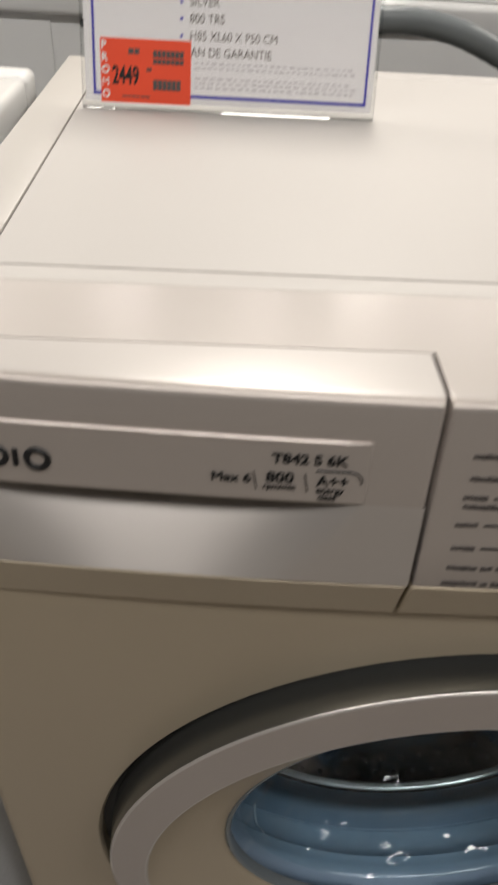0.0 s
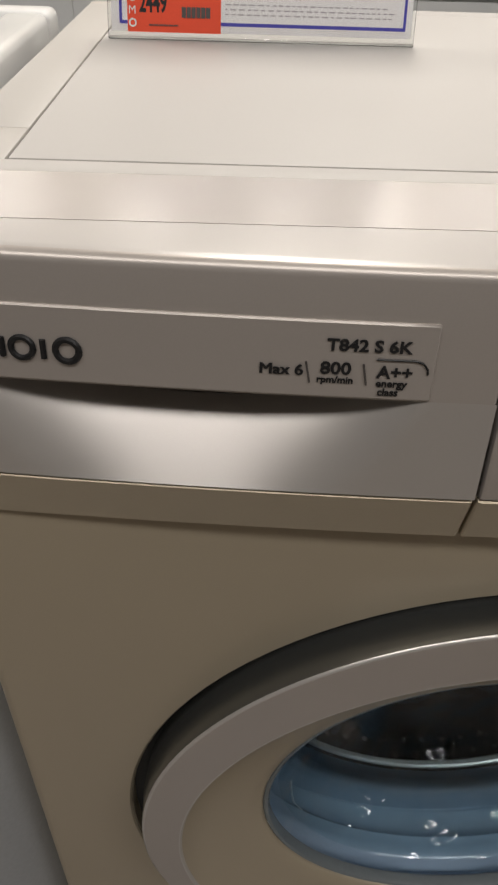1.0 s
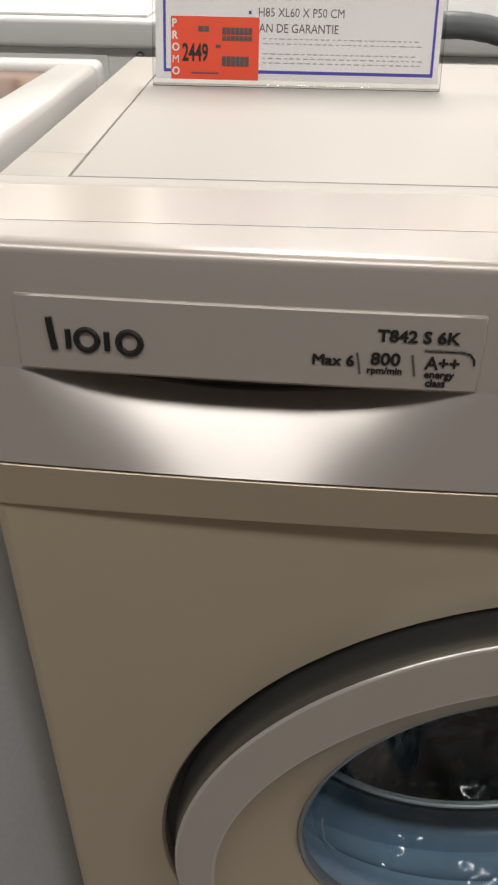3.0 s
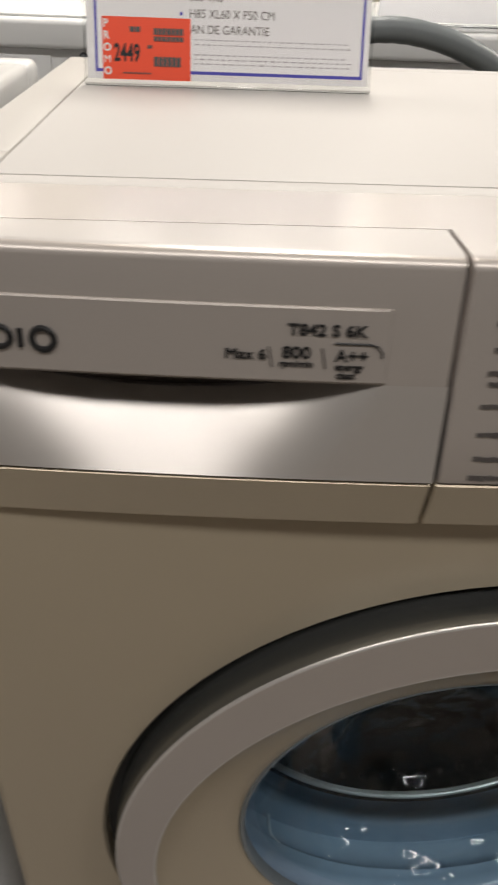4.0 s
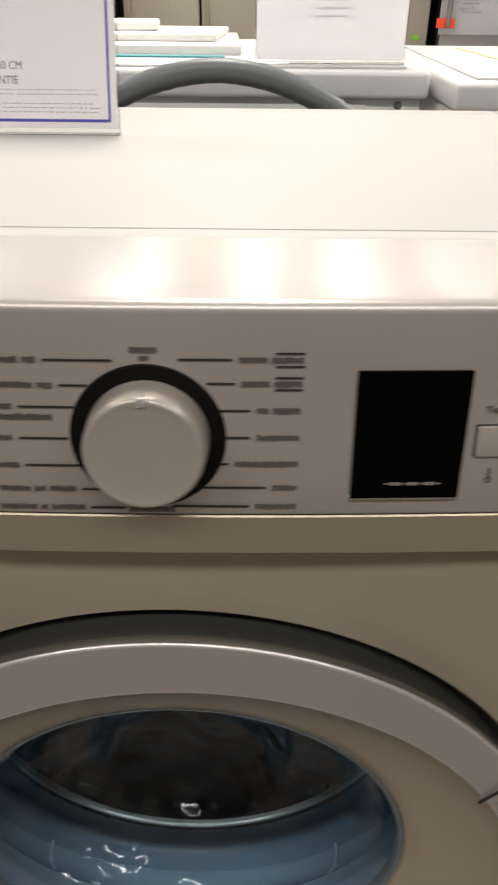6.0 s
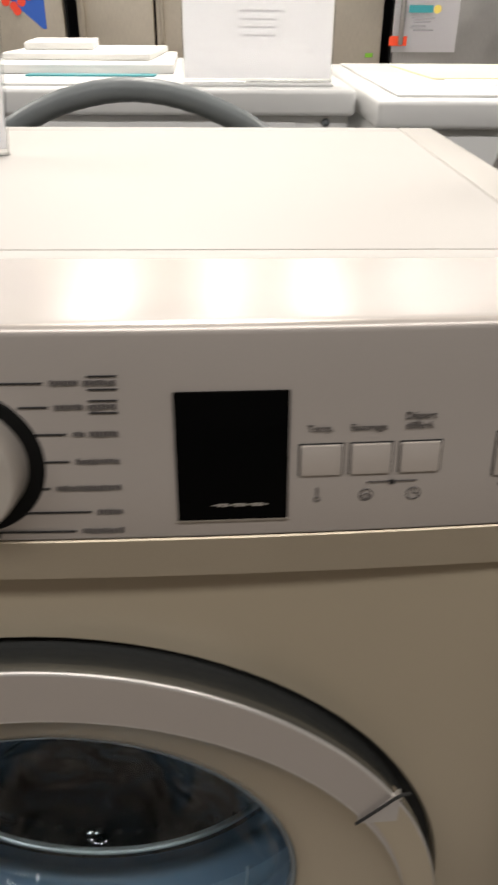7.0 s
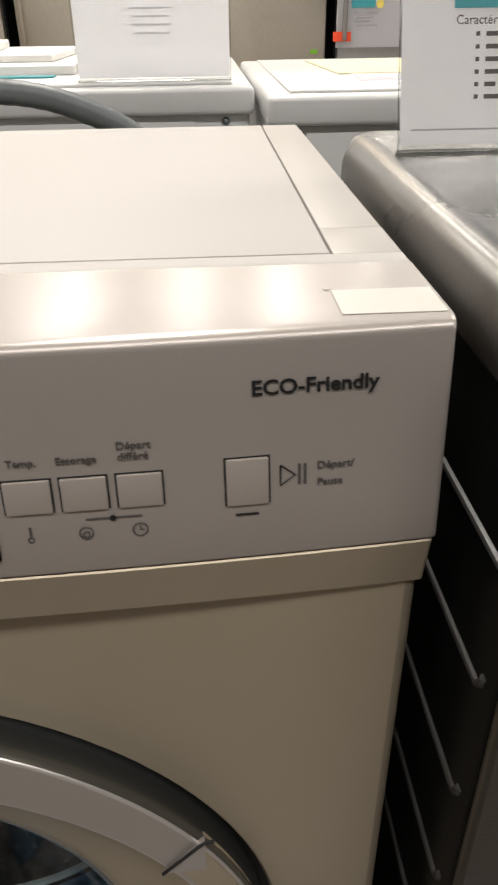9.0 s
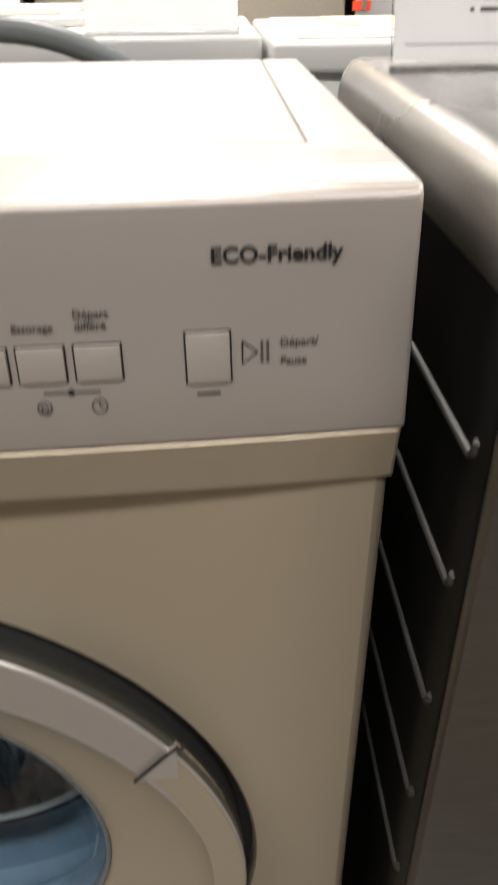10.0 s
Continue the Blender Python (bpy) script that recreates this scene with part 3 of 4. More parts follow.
for x0, x1, z in ((0.0525, 0.0640, 0.8256), (0.0525, 0.0640, 0.8203), (0.0525, 0.0636, 0.8157), (0.0525, 0.0636, 0.8107)):
    bars(x0, x1, z, 0.0005, INK)
for k in range(6):
    bars(-0.0040 + 0.0018 * k, -0.0026 + 0.0018 * k, 0.8268, 0.0020, INKGREY)
bars(-0.0006, 0.0034, 0.8234, 0.0016, INKGREY)
for k in range(9):
    bars(-0.0080 + 0.0022 * k, -0.0063 + 0.0022 * k, 0.7564, 0.0020, INKGREY)

# drawer print: the maker's mark as plain shapes, then the model and figures
mark = tagged(new("maker_mark"), label="plain black maker's mark on the drawer strip")
mark.parent = drawer


def mark_ring(x, z, r, w, a0=0, a1=360):
    m = on_panel(x, z, 0.0018)
    pts = [m @ Vector((r * math.cos(math.radians(a0 + (a1 - a0) * k / 28)), r * math.sin(math.radians(a0 + (a1 - a0) * k / 28)), 0)) for k in range(29)]
    return sweep(pts, w, 6)


def mark_bar(x, z0, z1, w):
    return sweep([on_panel(x, z, 0.0018) @ Vector((0, 0, 0)) for z in (z0, (z0 + z1) / 2, z1)], w, 6)


part("stroke", sweep([on_panel(x, z, 0.0018) @ Vector((0, 0, 0)) for x, z in ((-0.2606, 0.8183), (-0.2600, 0.8120), (-0.2592, 0.8060))], 0.0014, 6), INK, mark)
part("stroke", mark_bar(-0.2537, 0.8066, 0.8140, 0.0012), INK, mark)
part("ring", mark_ring(-0.2466, 0.8102, 0.0040, 0.0012), INK, mark)
part("stroke", mark_bar(-0.2390, 0.8066, 0.8138, 0.0012), INK, mark)
part("ring", mark_ring(-0.2304, 0.8100, 0.0042, 0.0013), INK, mark)


def panel_text(text, x, z, size, material=INK, bold=0.0, squash=1.0, out=0.0006, parent=washer, align="LEFT", slant=0.0):
    return lettering(text, size, on_panel(x, z, out), material, parent, bold=bold, squash=squash, align=align, slant=slant)


S = 0.0019
panel_text("T842 S 6K", -0.1395, 0.8160, 0.0062, bold=0.0002, squash=1.10, out=S, parent=drawer)
for shift in (0.0, 0.00022, 0.00044):
    panel_text("Max 6", -0.1629 + shift, 0.8060, 0.0060, squash=1.05, out=S + shift * 0.2, parent=drawer)
panel_text("800", -0.1413, 0.8070, 0.0066, bold=0.00018, squash=1.1, out=S, parent=drawer)
panel_text("rpm/min", -0.1423, 0.8036, 0.0036, bold=0.00012, squash=1.05, out=S, parent=drawer)
panel_text("A++", -0.1213, 0.8062, 0.0068, bold=0.00016, squash=1.0, out=S, parent=drawer)
panel_text("energy", -0.1213, 0.8028, 0.0040, bold=0.00014, out=S, parent=drawer)
panel_text("class", -0.1205, 0.7994, 0.0040, bold=0.00014, out=S, parent=drawer)
part("rule", sweep([on_panel(x, z, S) @ Vector((0, 0, 0)) for x, z in ((-0.1220, 0.8132), (-0.1085, 0.8132), (-0.1057, 0.8124), (-0.1040, 0.8102), (-0.1037, 0.8082))], 0.0004, 6), INK, drawer)
for x in (-0.1455, -0.1255):
    part("rule", sweep([on_panel(x - 0.0008, 0.8112, S) @ Vector((0, 0, 0)), on_panel(x + 0.0008, 0.8032, S) @ Vector((0, 0, 0))], 0.00035, 6), INKGREY, drawer)

# display and push buttons
display = part("display", on_panel_box(0.0850, 0.1308, 0.7626, 0.8188, -0.002, 0.0012, 0.0004), BLACKGLASS, washer, "black glass display, switched off")
# bright strip added for the highlight along the glass's lower edge
part("display_highlight", on_panel_box(0.0848, 0.1310, 0.7618, 0.7626, -0.001, 0.0016), CHROME, display)
for k in range(10):
    bars(0.0992 + 0.0024 * k, 0.1009 + 0.0024 * k, 0.7692, 0.0014 if k % 3 else 0.0004, KNOB, 0.0011, display)


def push_button(x0, x1, z0, z1, name="button"):
    well = part(name, on_panel_box(x0 - 0.0007, x1 + 0.0007, z0 - 0.0002, z1 + 0.0006, -0.001, 0.0003), DARK, washer)
    part("cap", on_panel_box(x0, x1, z0, z1, -0.001, 0.0016, 0.0006), BUTTON, well)


for x0, x1 in ((0.1355, 0.1526), (0.1562, 0.1730), (0.1768, 0.1934)):
    push_button(x0, x1, 0.7813, 0.7948)
push_button(0.2172, 0.2334, 0.7780, 0.7975, "start_button")
panel_text("Temp.", 0.1379, 0.8006, 0.0042, INKGREY, 0.00006)
panel_text("Essorage", 0.1555, 0.8006, 0.0042, INKGREY, 0.00006)
panel_text("Départ", 0.1775, 0.8049, 0.0044, INKGREY, 0.00006)
panel_text("différé", 0.1778, 0.8006, 0.0044, INKGREY, 0.00006)
bars(0.1638, 0.1848, 0.7772, 0.0005, INKGREY)


def ring_icon(x, z, r, w=0.0003):
    m = on_panel(x, z, 0.0004)
    return sweep([m @ Vector((r * math.cos(k * math.pi / 10), r * math.sin(k * math.pi / 10), 0)) for k in range(21)], w, 6)


bm = bmesh.new()
bmesh.ops.create_circle(bm, cap_ends=True, segments=20, radius=0.0013, matrix=on_panel(0.1741, 0.7772, 0.0009))
part("dot", bm, INK, washer, smooth=False)
part("icon", ring_icon(0.1839, 0.7711, 0.0028), INKGREY, washer)
part("clock_pointer", sweep([on_panel(x, z, 0.0004) @ Vector((0, 0, 0)) for x, z in ((0.1839, 0.7727), (0.1839, 0.7711), (0.1853, 0.7711))], 0.0003, 6), INKGREY, washer)
part("icon", ring_icon(0.1636, 0.7713, 0.0026), INKGREY, washer)
part("icon", ring_icon(0.1636, 0.7707, 0.0012), INKGREY, washer)
part("icon", ring_icon(0.1430, 0.7700, 0.0011), INKGREY, washer)
bars(0.1426, 0.1434, 0.7732, 0.0044, INKGREY)
panel_text("ECO-Friendly", 0.2272, 0.8220, 0.0080, INK, 0.00018, 1.06)
bars(0.2205, 0.2295, 0.7737, 0.0006, INK)
part("play_icon", sweep([on_panel(x, z, 0.0004) @ Vector((0, 0, 0)) for x, z in ((0.2380, 0.7933), (0.2380, 0.7847), (0.2436, 0.7890), (0.2380, 0.7933))], 0.00035, 6), INK, washer)
for x in (0.2453, 0.2475):
    part("pause_icon", on_panel_box(x - 0.0005, x + 0.0005, 0.7847, 0.7933, 0.0, 0.0005), INKGREY, washer, smooth=False)
panel_text("Départ/", 0.2520, 0.7907, 0.0046, INKGREY, 0.00004)
panel_text("Pause", 0.2522, 0.7837, 0.0044, INKGREY, 0.00004)

# white sticker on the corner of the panel's top
tagged(part("sticker", box(0.2620, 0.3015, 0.0050, 0.0310, TOP + 0.0001, TOP + 0.0005, 0.0001, 1), STICKER), "blank white sticker on the machine's top corner", "sticker")

bm = bmesh.new()
bmesh.ops.create_circle(bm, cap_ends=True, segments=14, radius=0.0012, matrix=pose(0.2605, 0.0325, TOP + 0.0004))
part("moulding_mark", bm, RAIL, washer, smooth=False)

# ---- price sign on the machine ----
def sign_sheet(name, label, x0, x1, y, z0, z1, back=0.012, lean=0.0):
    """An acrylic holder: a front pane with a sheet behind it and a foot."""
    t = thing(name, label, "price sign", ((x0 + x1) / 2, y, z0))
    cx, w, h = (x0 + x1) / 2, x1 - x0, z1 - z0
    t.rotation_euler.x, t.scale.z = -radians(lean), 1 / math.cos(radians(lean))
    part("holder", box(-w / 2, w / 2, -0.0012, 0.0012, 0.0, h, 0.0006, 1), ACRYLIC, t, "clear acrylic holder")
    part("foot", box(-w / 2, w / 2, 0.0014, back, 0.0, 0.0022, 0.0005, 1), ACRYLIC, t)
    part("sheet", box(-w / 2 + 0.002, w / 2 - 0.002, 0.0016, 0.0020, 0.005, h - 0.001), PAPER, t, "printed white sheet", smooth=False)
    return t


SY = 0.325
price = sign_sheet("price_sign", "acrylic price sign with a white sheet and red label", -0.2655, -0.0580, SY, TOP + 0.0003, TOP + 0.150, lean=17)
PX, PZ = -0.16175, TOP + 0.0003


def flat(x0, x1, z0, z1, material, parent, out=0.0022, name="printed_bar", base=(PX, SY, PZ), thick=0.0003, label=""):
    return part(name, box(x0 - base[0], x1 - base[0], -out - thick, -out, z0 - base[2], z1 - base[2]), material, parent, label, smooth=False)


for x0, x1, z0, z1 in ((-0.2575, -0.0645, 0.8540, 0.8560), (-0.2575, -0.2557, 0.8560, 0.9900), (-0.0663, -0.0645, 0.8560, 0.9900), (-0.2557, -0.0663, 0.9880, 0.9900)):
    flat(x0, x1, z0, z1, BLUE, price, 0.0013, "blue_border")
label = flat(-0.2520, -0.1893, 0.8495, 0.8880, RED, price, 0.0018, "promo_label", label="orange-red promotion label")


def sign_text(text, x, z, size, material=INKGREY, bold=0.0, out=0.0016, rot=0, parent=price, squash=1.0, base=(PX, SY, PZ)):
    m = pose(x - base[0], -out, z - base[2], 90, 0, 0) @ pose(0, 0, 0, 0, 0, rot)
    return lettering(text, size, m, material, parent, bold=bold, squash=squash)


for k, ch in enumerate("PROMO"):
    sign_text(ch, -0.2513, 0.8815 - 0.0073 * k, 0.0068, WHITEINK, 0.0002, 0.0023, parent=label, base=(PX, SY, PZ))
sign_text("2449", -0.2440, 0.8610, 0.0150, INK, 0.0004, 0.0023, squash=0.62, parent=label)
for x0, x1, z, h in ((-0.2350, -0.2270, 0.8785, 0.0032), (-0.2180, -0.1965, 0.8775, 0.0040), (-0.2180, -0.1965, 0.8730, 0.0028), (-0.2180, -0.1985, 0.8590, 0.0060), (-0.2400, -0.2200, 0.8515, 0.0008), (-0.2225, -0.2190, 0.8680, 0.002)):
    x0, x1, z = x0 + 0.0025, x1 + 0.0025, z + 0.002
    n = max(2, int((x1 - x0) / 0.003))
    for k in range(n):
        a = x0 + (x1 - x0) * k / n
        flat(a, a + (x1 - x0) * 0.86 / n, z - h / 2, z + h / 2, INKGREY, label, 0.0023)
for text, z in (("KG", 0.9270), ("CLASSE A++", 0.9173), ("SILVER", 0.9077), ("800 TRS", 0.8980), ("H85 XL60 X P50 CM", 0.8880), ("1 AN DE GARANTIE", 0.8785)):
    sign_text(text, -0.1905 - (0.0045 if text[0] == "1" else 0), z + 0.0008, 0.0076, INKGREY, 0.00002, 0.0016, squash=0.92)
    flat(-0.1970, -0.1950, z + 0.002, z + 0.004, BLUE, price, 0.0013, "bullet")
random.seed(8)
for z in (0.8755, 0.8725, 0.8663, 0.8635, 0.8607):
    x = -0.1865
    while x < -0.0760:
        w = random.uniform(0.0015, 0.0042)
        flat(x, min(x + w, -0.072), z - 0.00035, z + 0.00035, SMALLPRINT, price, 0.0013)
        x += w + random.uniform(0.0012, 0.0022)

# ---- neighbour with a white rim and a picture on its top ----
left = thing("top_loading_machine", "white appliance with a raised rim and a dark picture on top", "appliance")


def round_plan(x0, x1, y0, y1, z0, z1, r, n=8, lip=0.006):
    """An upright block with rounded corners in plan and a softened top edge."""
    ring = []
    for cx, cy, a0 in ((x1 - r, y0 + r, -90), (x1 - r, y1 - r, 0), (x0 + r, y1 - r, 90), (x0 + r, y0 + r, 180)):
        for k in range(n + 1):
            a = math.radians(a0 + 90 * k / n)
            ring.append((cx, cy, math.cos(a), math.sin(a)))
    levels = [(r, z0), (r, z1 - lip), (r - lip * 0.3, z1 - lip * 0.3), (r - lip, z1)]
    bm = grid(lambda i, j: (ring[i][0] + ring[i][2] * levels[j][0], ring[i][1] + ring[i][3] * levels[j][0], levels[j][1]), len(ring), len(levels), loop_u=True)
    bm.verts.ensure_lookup_table()
    bm.faces.new([bm.verts[i * len(levels) + len(levels) - 1] for i in range(len(ring))])
    bm.faces.new([bm.verts[i * len(levels)] for i in range(len(ring))][::-1])
    return bm


# white body greyed because its curved corner lies in shade beside the washer
part("body", round_plan(-0.890, -0.306, -0.012, 0.395, 0.01, 0.825, 0.06, 16), SHADEGREY, left, "body in a grey that stands in for shade")
for x0, x1, y0, y1 in ((-0.909, -0.315, 0.0, 0.030), (-0.909, -0.315, 0.368, 0.400), (-0.909, -0.877, 0.0302, 0.3678), (-0.347, -0.315, 0.0302, 0.3678)):
    part("rim", box(x0, x1, y0, y1, 0.8255, 0.8525, 0.006, 3), ENAMEL, left)
part("top_picture", box(-0.8768, -0.3472, 0.0304, 0.3676, 0.826, 0.8465), PICTURE, left, "glossy dark picture print", smooth=False)
part("base", box(-0.89, -0.33, 0.03, 0.35, 0.0, 0.012), DARK, left, smooth=False)

# ---- cooker beside the machine ----
cooker = thing("gas_cooker", "cooker with a steel top and ribbed black side", "cooker")
CX0, CX1, CY0, CY1 = 0.3230, 0.9230, -0.0540, 0.3600
part("body", box(CX0 + 0.002, CX1 - 0.002, CY0 + 0.006, CY1 - 0.01, 0.06, 0.8195, 0.003), BLACKENAMEL, cooker)
part("base", box(CX0 + 0.03, CX1 - 0.03, CY0 + 0.04, CY1 - 0.04, 0.0, 0.06), BLACKENAMEL, cooker)
part("front_frame", box(CX0 + 0.001, CX1 - 0.001, CY0 - 0.006, CY0 + 0.006, 0.06, 0.8180, 0.004), DULLSTEEL, cooker)


def hob():
    """A pressed steel top: rolled rim and a sunken floor."""
    levels = [(0.0, 0.8175), (-0.0015, 0.8235), (-0.001, 0.8355), (0.002, 0.8465), (0.007, 0.8535), (0.013, 0.8560), (0.019, 0.8550), (0.026, 0.8610), (0.034, 0.8585), (0.05, 0.8580)]
    ring = []
    r, n = 0.02, 6
    for cx, cy, a0 in ((CX1 - r, CY0 + r, -90), (CX1 - r, CY1 - r, 0), (CX0 + r, CY1 - r, 90), (CX0 + r, CY0 + r, 180)):
        for k in range(n + 1):
            a = math.radians(a0 + 90 * k / n)
            ring.append((cx, cy, math.cos(a), math.sin(a)))
    def at(i, j):
        cx, cy, c, s = ring[i]
        d = r - levels[j][0]
        return (cx + c * d if d > 0 else cx + math.copysign(d, c) * (1 if abs(c) > 0.01 else 0), cy + s * d if d > 0 else cy + math.copysign(d, s) * (1 if abs(s) > 0.01 else 0), levels[j][1])
    bm = grid(at, len(ring), 7, loop_u=True)
    bm.verts.ensure_lookup_table()
    bm.faces.new([bm.verts[i * 7 + 6] for i in range(len(ring))])
    return bm


part("hob_top", hob(), STEEL, cooker, "brushed steel hob top with a rolled rim", angle=50)
part("hob_back", box(CX0 + 0.02, CX1 - 0.02, CY1 - 0.012, CY1, 0.80, 0.8555, 0.003), STEEL, cooker)
for z in (0.751, 0.685, 0.608, 0.532, 0.457):
    pts = [(CX0 + 0.0018, 0.30, z)] + [(CX0 + 0.0018, 0.30 - 0.33 * k / 8, z) for k in range(1, 9)] + [(CX0 + 0.0018, -0.0325, z + 0.0016), (CX0 + 0.0018, -0.0350, z + 0.005), (CX0 + 0.0018, -0.0356, z + 0.009)]
    part("side_rib", sweep(pts, 0.0022, 8), RIB, cooker)

info = sign_sheet("information_sign", "acrylic stand with a printed white information sheet", 0.342, 0.557, 0.255, 0.8565, 1.05, lean=17)
B = (0.4495, 0.255, 0.8565)
flat(0.3760, 0.545, 0.9370, 0.9560, TEAL, info, base=B, name="header_patch")
sign_text("Caractéristiques", 0.3775, 0.9285, 0.0074, INKGREY, 0.00002, parent=info, base=B)
random.seed(21)
for k in range(6):
    z = 0.9230 - 0.0070 * k
    flat(0.3905, 0.3930, z - 0.0012, z + 0.0012, INKGREY, info, base=B, name="bullet")
    x, stop = 0.3970, 0.46 + 0.018 * ((k * 7) % 4)
    while x < stop:
        w = random.uniform(0.006, 0.016)
        flat(x, x + w, z - 0.0013, z + 0.0013, INKGREY, info, base=B)
        x += w + 0.0025
flat(0.350, 0.550, 0.8690, 0.8700, SMALLPRINT, info, base=B)


# ---- second row: white machines seen from behind ----
def back_machine(x0, x1, y0, label):
    """A white washer with its back to the camera: overhanging top, recessed back sheet with screws."""
    t = thing("white_washing_machine", label, "washing machine", ((x0 + x1) / 2, y0, 0), "second row of machines")
    w = (x1 - x0) / 2
    part("top", box(-w, w, 0.0, 0.60, 0.806, 0.8415, 0.007, 3), ENAMEL, t, "white worktop")
    part("lid_frame", box(-w + 0.03, w - 0.03, 0.03, 0.57, 0.8417, 0.8450, 0.0012), ENAMEL, t)
    part("body", box(-w + 0.006, w - 0.006, 0.016, 0.59, 0.012, 0.8058, 0.006), ENAMEL, t)
    part("foot", box(-w + 0.04, w - 0.04, 0.06, 0.50, 0.0, 0.0125), DARK, t, smooth=False)
    part("back_sheet", box(-w + 0.05, w - 0.085, 0.0125, 0.0165, 0.20, 0.7975, 0.002), ENAMEL, t)
    for sx in (-w + 0.04, w - 0.04):
        bm = bmesh.new()
        bmesh.ops.create_uvsphere(bm, u_segments=12, v_segments=8, radius=0.0058)
        bm.transform(pose(sx, 0.0155, 0.7965))
        part("screw", bm, HOSE, t)
    return t


back_machine(-0.312, 0.293, 0.86, "white washing machine seen from behind, screwed back panel")
back_machine(-0.925, -0.320, 0.86, "white washing machine seen from behind beside another")
back_machine(-1.538, -0.933, 0.86, "white washing machine seen from behind beside another")
back_machine(0.300, 0.905, 0.735, "white washing machine standing a little forward of its row")
back_machine(0.913, 1.52, 0.75, "white washing machine seen from behind beside another")

arch = [(-0.215, 0.62), (-0.205, 0.70), (-0.180, 0.765), (-0.135, 0.818), (-0.090, 0.8445), (-0.040, 0.8600), (0.010, 0.8650), (0.060, 0.8580), (0.105, 0.8420), (0.140, 0.8240), (0.175, 0.795), (0.205, 0.745), (0.218, 0.66), (0.220, 0.60)]
pts = []
for k in range(len(arch) - 1):
    a, b, c, d = (Vector(arch[min(max(k + n, 0), len(arch) - 1)]) for n in (-1, 0, 1, 2))
    for m in range(6):
        u = m / 6
        p = 0.5 * (2 * b + (c - a) * u + (2 * a - 5 * b + 4 * c - d) * u * u + (3 * b - a - 3 * c + d) * u ** 3)
        pts.append((p.x, 0.60, p.y))
part("drain_hose", sweep(pts, lambda i: 0.0122 + 0.0005 * (i % 2), 14), HOSE, washer, "grey corrugated drain hose arched behind the worktop")
part("hose_clip", box(-0.235, 0.240, 0.476, 0.613, 0.63, 0.642, 0.003), DARK, washer)

card = sign_sheet("display_card", "faintly printed white card in a clear holder on a machine", 0.047, 0.264, 0.920, 0.8450, 1.06)
for k, (w, z) in enumerate(((0.12, 0.955), (0.06, 0.935), (0.05, 0.925), (0.055, 0.915), (0.05, 0.905))):
    flat(0.1555 - w / 2, 0.1555 + w / 2, z - 0.001, z + 0.001, LILAC, card, base=(0.1555, 0.92, 0.8450))


def loose_slab(name, label, category, x0, x1, y0, y1, z0, z1, material, rz=0.0):
    cx, cy = (x0 + x1) / 2, (y0 + y1) / 2
    bm = box(x0 - cx, x1 - cx, y0 - cy, y1 - cy, 0, z1 - z0, min(0.003, (z1 - z0) / 3), 2)
    ob = part(name, bm, material)
    ob.matrix_world = pose(cx, cy, z0, 0, 0, rz)
    return tagged(ob, label, category)


loose_slab("packing_board", "white packing board lying on a machine", "packaging", -0.27, 0.02, 1.04, 1.38, 0.8450, 0.8590, FOAM, 2)
loose_slab("packing_board", "thin white packing board on top of another", "packaging", -0.26, -0.01, 1.12, 1.38, 0.8592, 0.8700, FOAM, -3)
loose_slab("folded_cloth", "folded white cloth on the packing boards", "cloth", -0.25, -0.13, 1.20, 1.36, 0.8702, 0.8830, FOAM, 5)
loose_slab("leaflet", "pale teal leaflet lying on a white machine", "leaflet", -0.20, 0.00, 0.995, 1.025, 0.8450, 0.8475, TEAL, 0)
loose_slab("paper_sheet", "pale yellow paper lying on a white machine", "paper", 0.42, 0.78, 0.98, 1.26, 0.8450, 0.8475, PALEYELLOW, 3)
loose_slab("leaflet", "white leaflet with dark print on a machine", "leaflet", 0.44, 0.78, 0.86, 0.955, 0.8450, 0.8470, PAPER, -2)

# ---- fridges across the next aisle ----
def fridge(x0, x1, material, label, seam=None):
    t = thing("fridge", label, "fridge", ((x0 + x1) / 2, 3.0, 0), "fridges along the aisle")
    w = (x1 - x0) / 2
    part("body", box(-w, w, 0.045, 0.65, 0.03, 1.85, 0.006), BLACKENAMEL, t)
    part("base", box(-w + 0.03, w - 0.03, 0.08, 0.6, 0.0, 0.03), DARK, t, smooth=False)
    cuts = [-w + 0.004] + ([seam - (x0 + x1) / 2] if seam is not None else []) + [w - 0.004]
    for a, b in zip(cuts, cuts[1:]):
        d = part("door", box(a + 0.004, b - 0.004, 0.0, 0.042, 0.06, 1.84, 0.006, 3), material, t)
        part("handle", box(a + 0.018, a + 0.036, -0.03, -0.012, 0.80, 1.3, 0.006), material, d)
    return t


fridge(-1.206, -0.497, FRIDGE_WARM, "champagne steel fridge with a fruit sticker")
fridge(-0.462, 0.736, FRIDGE_WARM, "wide champagne steel fridge with two doors", -0.157)
fridge(0.768, 1.524, FRIDGE_COOL, "grey steel fridge with a tag on its door")
fridge(1.544, 2.245, FRIDGE_COOL, "grey steel fridge at the end of the row")
fridge(-1.968, -1.226, FRIDGE_COOL, "grey steel fridge beside a champagne one")

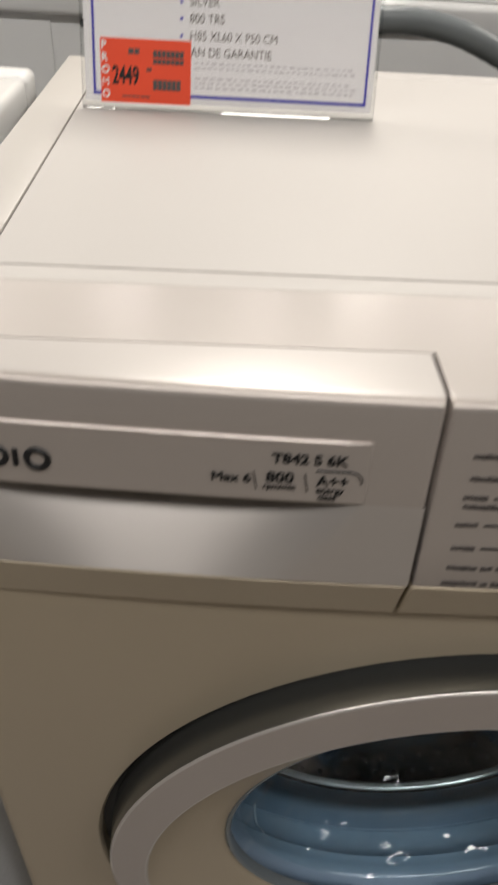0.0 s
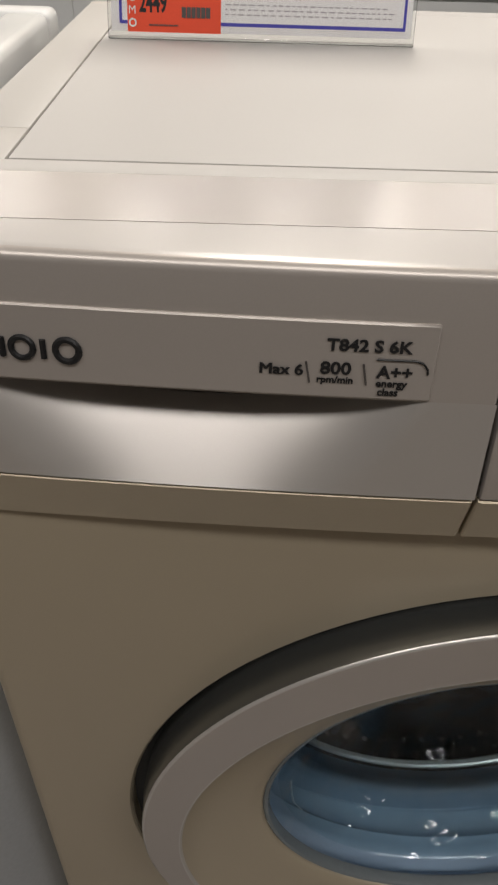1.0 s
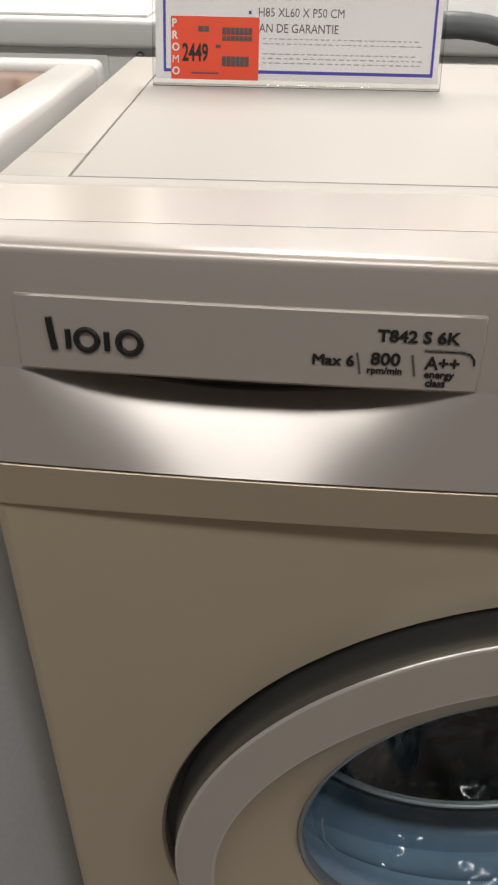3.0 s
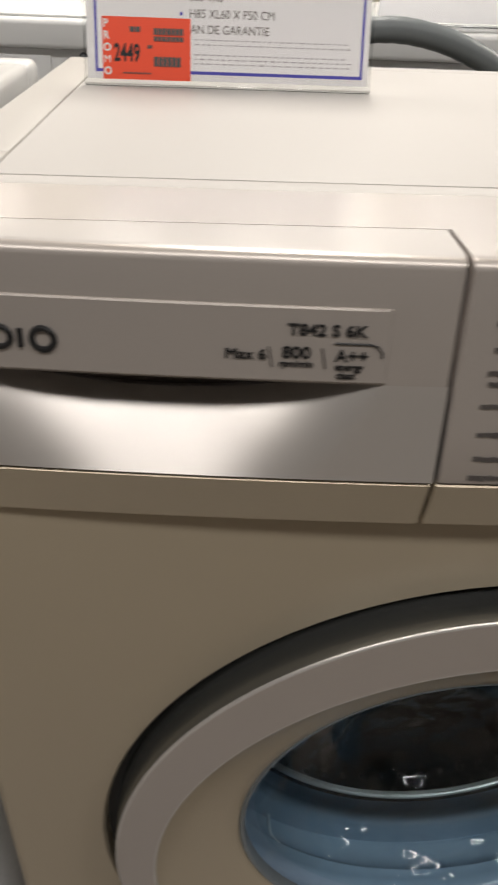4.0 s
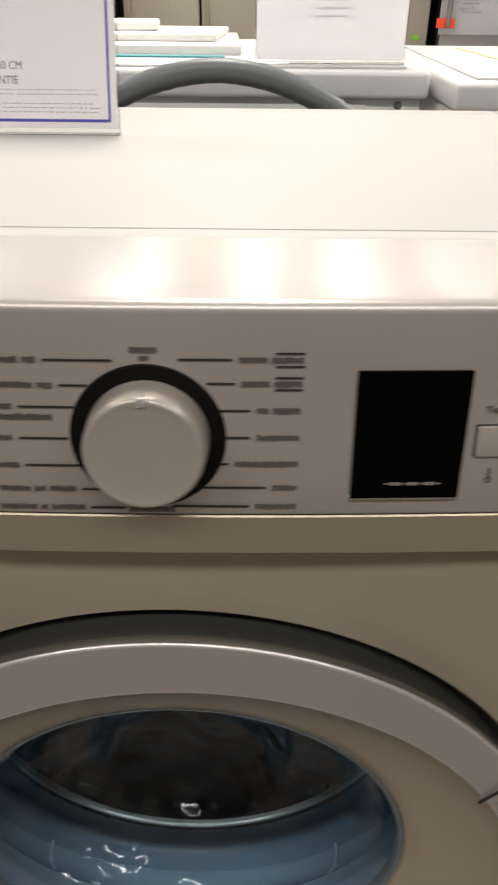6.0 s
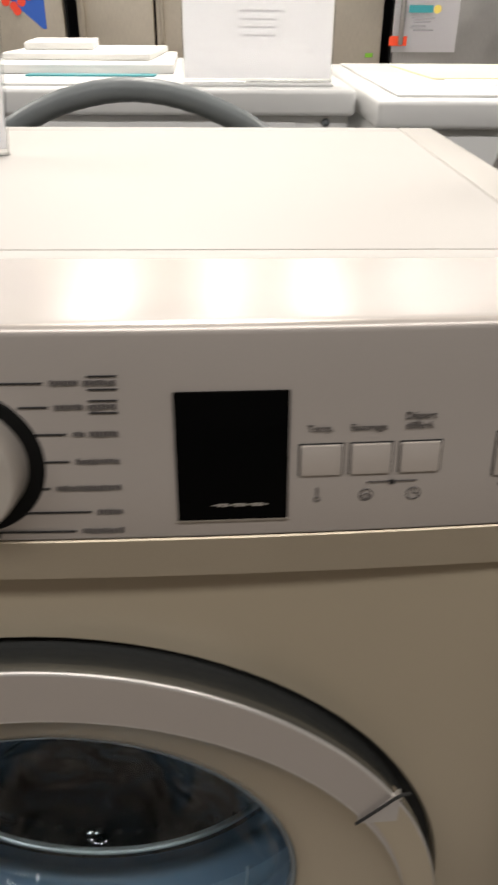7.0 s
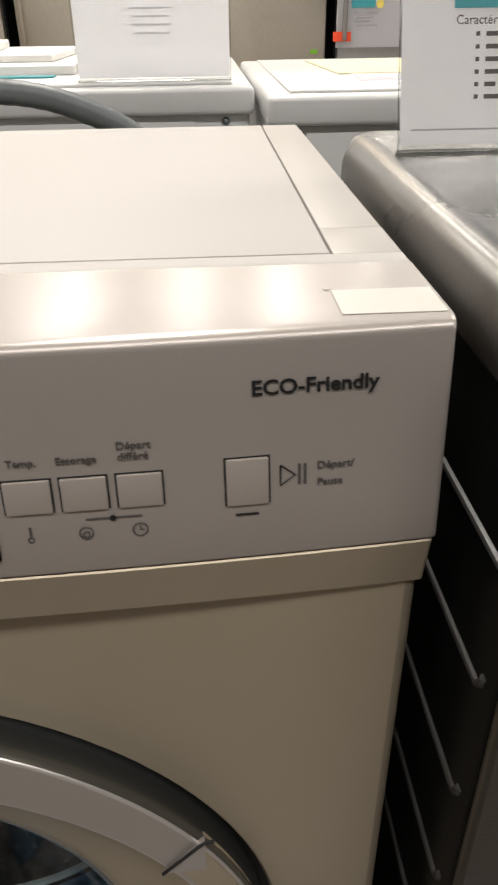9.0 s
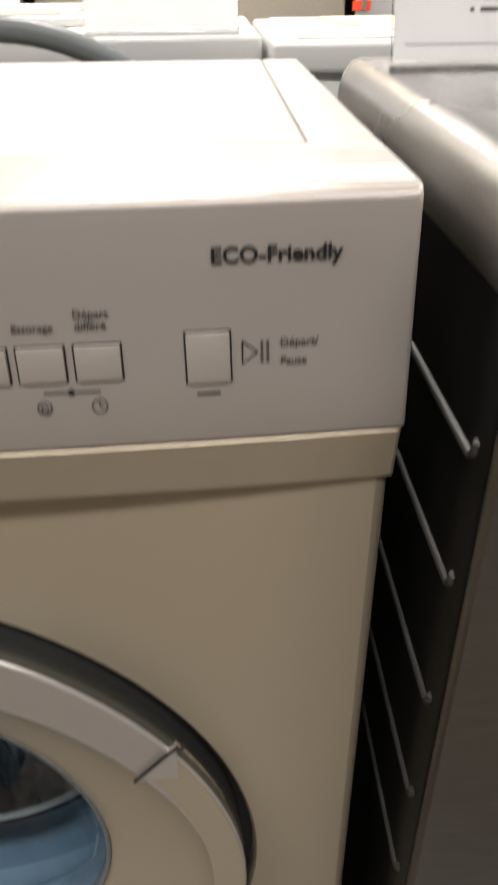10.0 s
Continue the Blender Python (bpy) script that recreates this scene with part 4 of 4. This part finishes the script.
sticker = thing("fruit_sticker", "blue and red fruit sticker on a fridge door", "sticker", (-0.650, 2.9985, 0.876))
bm = bmesh.new()
tri = [bm.verts.new(p) for p in ((-0.06, 0, 0.10), (0.075, 0, 0.10), (0.075, 0, -0.03), (0.06, 0, -0.03), (-0.06, 0, 0.07))]
bm.faces.new(tri)
part("backing", bm, DEEPBLUE, sticker, smooth=False)
for k, (x, z) in enumerate(((-0.07, 0.06), (-0.04, 0.045), (-0.01, 0.06), (-0.05, 0.08), (-0.02, 0.085), (0.02, 0.08), (-0.03, 0.03))):
    bm = bmesh.new()
    bmesh.ops.create_circle(bm, cap_ends=True, segments=14, radius=0.016, matrix=pose(x, -0.0006 - 0.0002 * k, z, 90))
    part("berry", bm, BERRY, sticker, smooth=False)
bm = bmesh.new()
bmesh.ops.create_circle(bm, cap_ends=True, segments=10, radius=0.018, matrix=pose(0.03, -0.003, 0.09, 90))
part("leaf", bm, GREEN, sticker, smooth=False)

tag = thing("price_tag", "white price tag with an energy label on a fridge", "price tag", (0.885, 2.990, 0.775))
part("sheet", box(-0.118, 0.135, -0.004, 0.0, 0.0, 0.36, 0.001), PAPER, tag, smooth=False)
lettering("3.299", 0.062, pose(-0.085, -0.0058, 0.200, 90), INKGREY, tag, bold=0.001)
part("energy_label", box(-0.062, 0.030, -0.0056, -0.0042, 0.135, 0.160), TEAL, tag, smooth=False)
bm = bmesh.new()
bmesh.ops.create_circle(bm, cap_ends=True, segments=16, radius=0.015, matrix=pose(0.048, -0.0058, 0.147, 90))
part("seal", bm, YELLOW, tag, smooth=False)
part("red_price", box(-0.130, -0.060, -0.0062, -0.0044, 0.022, 0.055), RED, tag, smooth=False)
for k in range(4):
    part("print_bar", box(-0.05 + 0.01 * (k % 2), 0.04 - 0.015 * (k % 3), -0.0056, -0.0042, 0.116 - 0.014 * k, 0.120 - 0.014 * k), SMALLPRINT, tag, smooth=False)
green = tagged(part("green_sticker", box(0.668, 0.698, 2.9975, 2.9995, 0.755, 0.77), GREEN, smooth=False), "small green sticker on a champagne fridge door", "sticker")
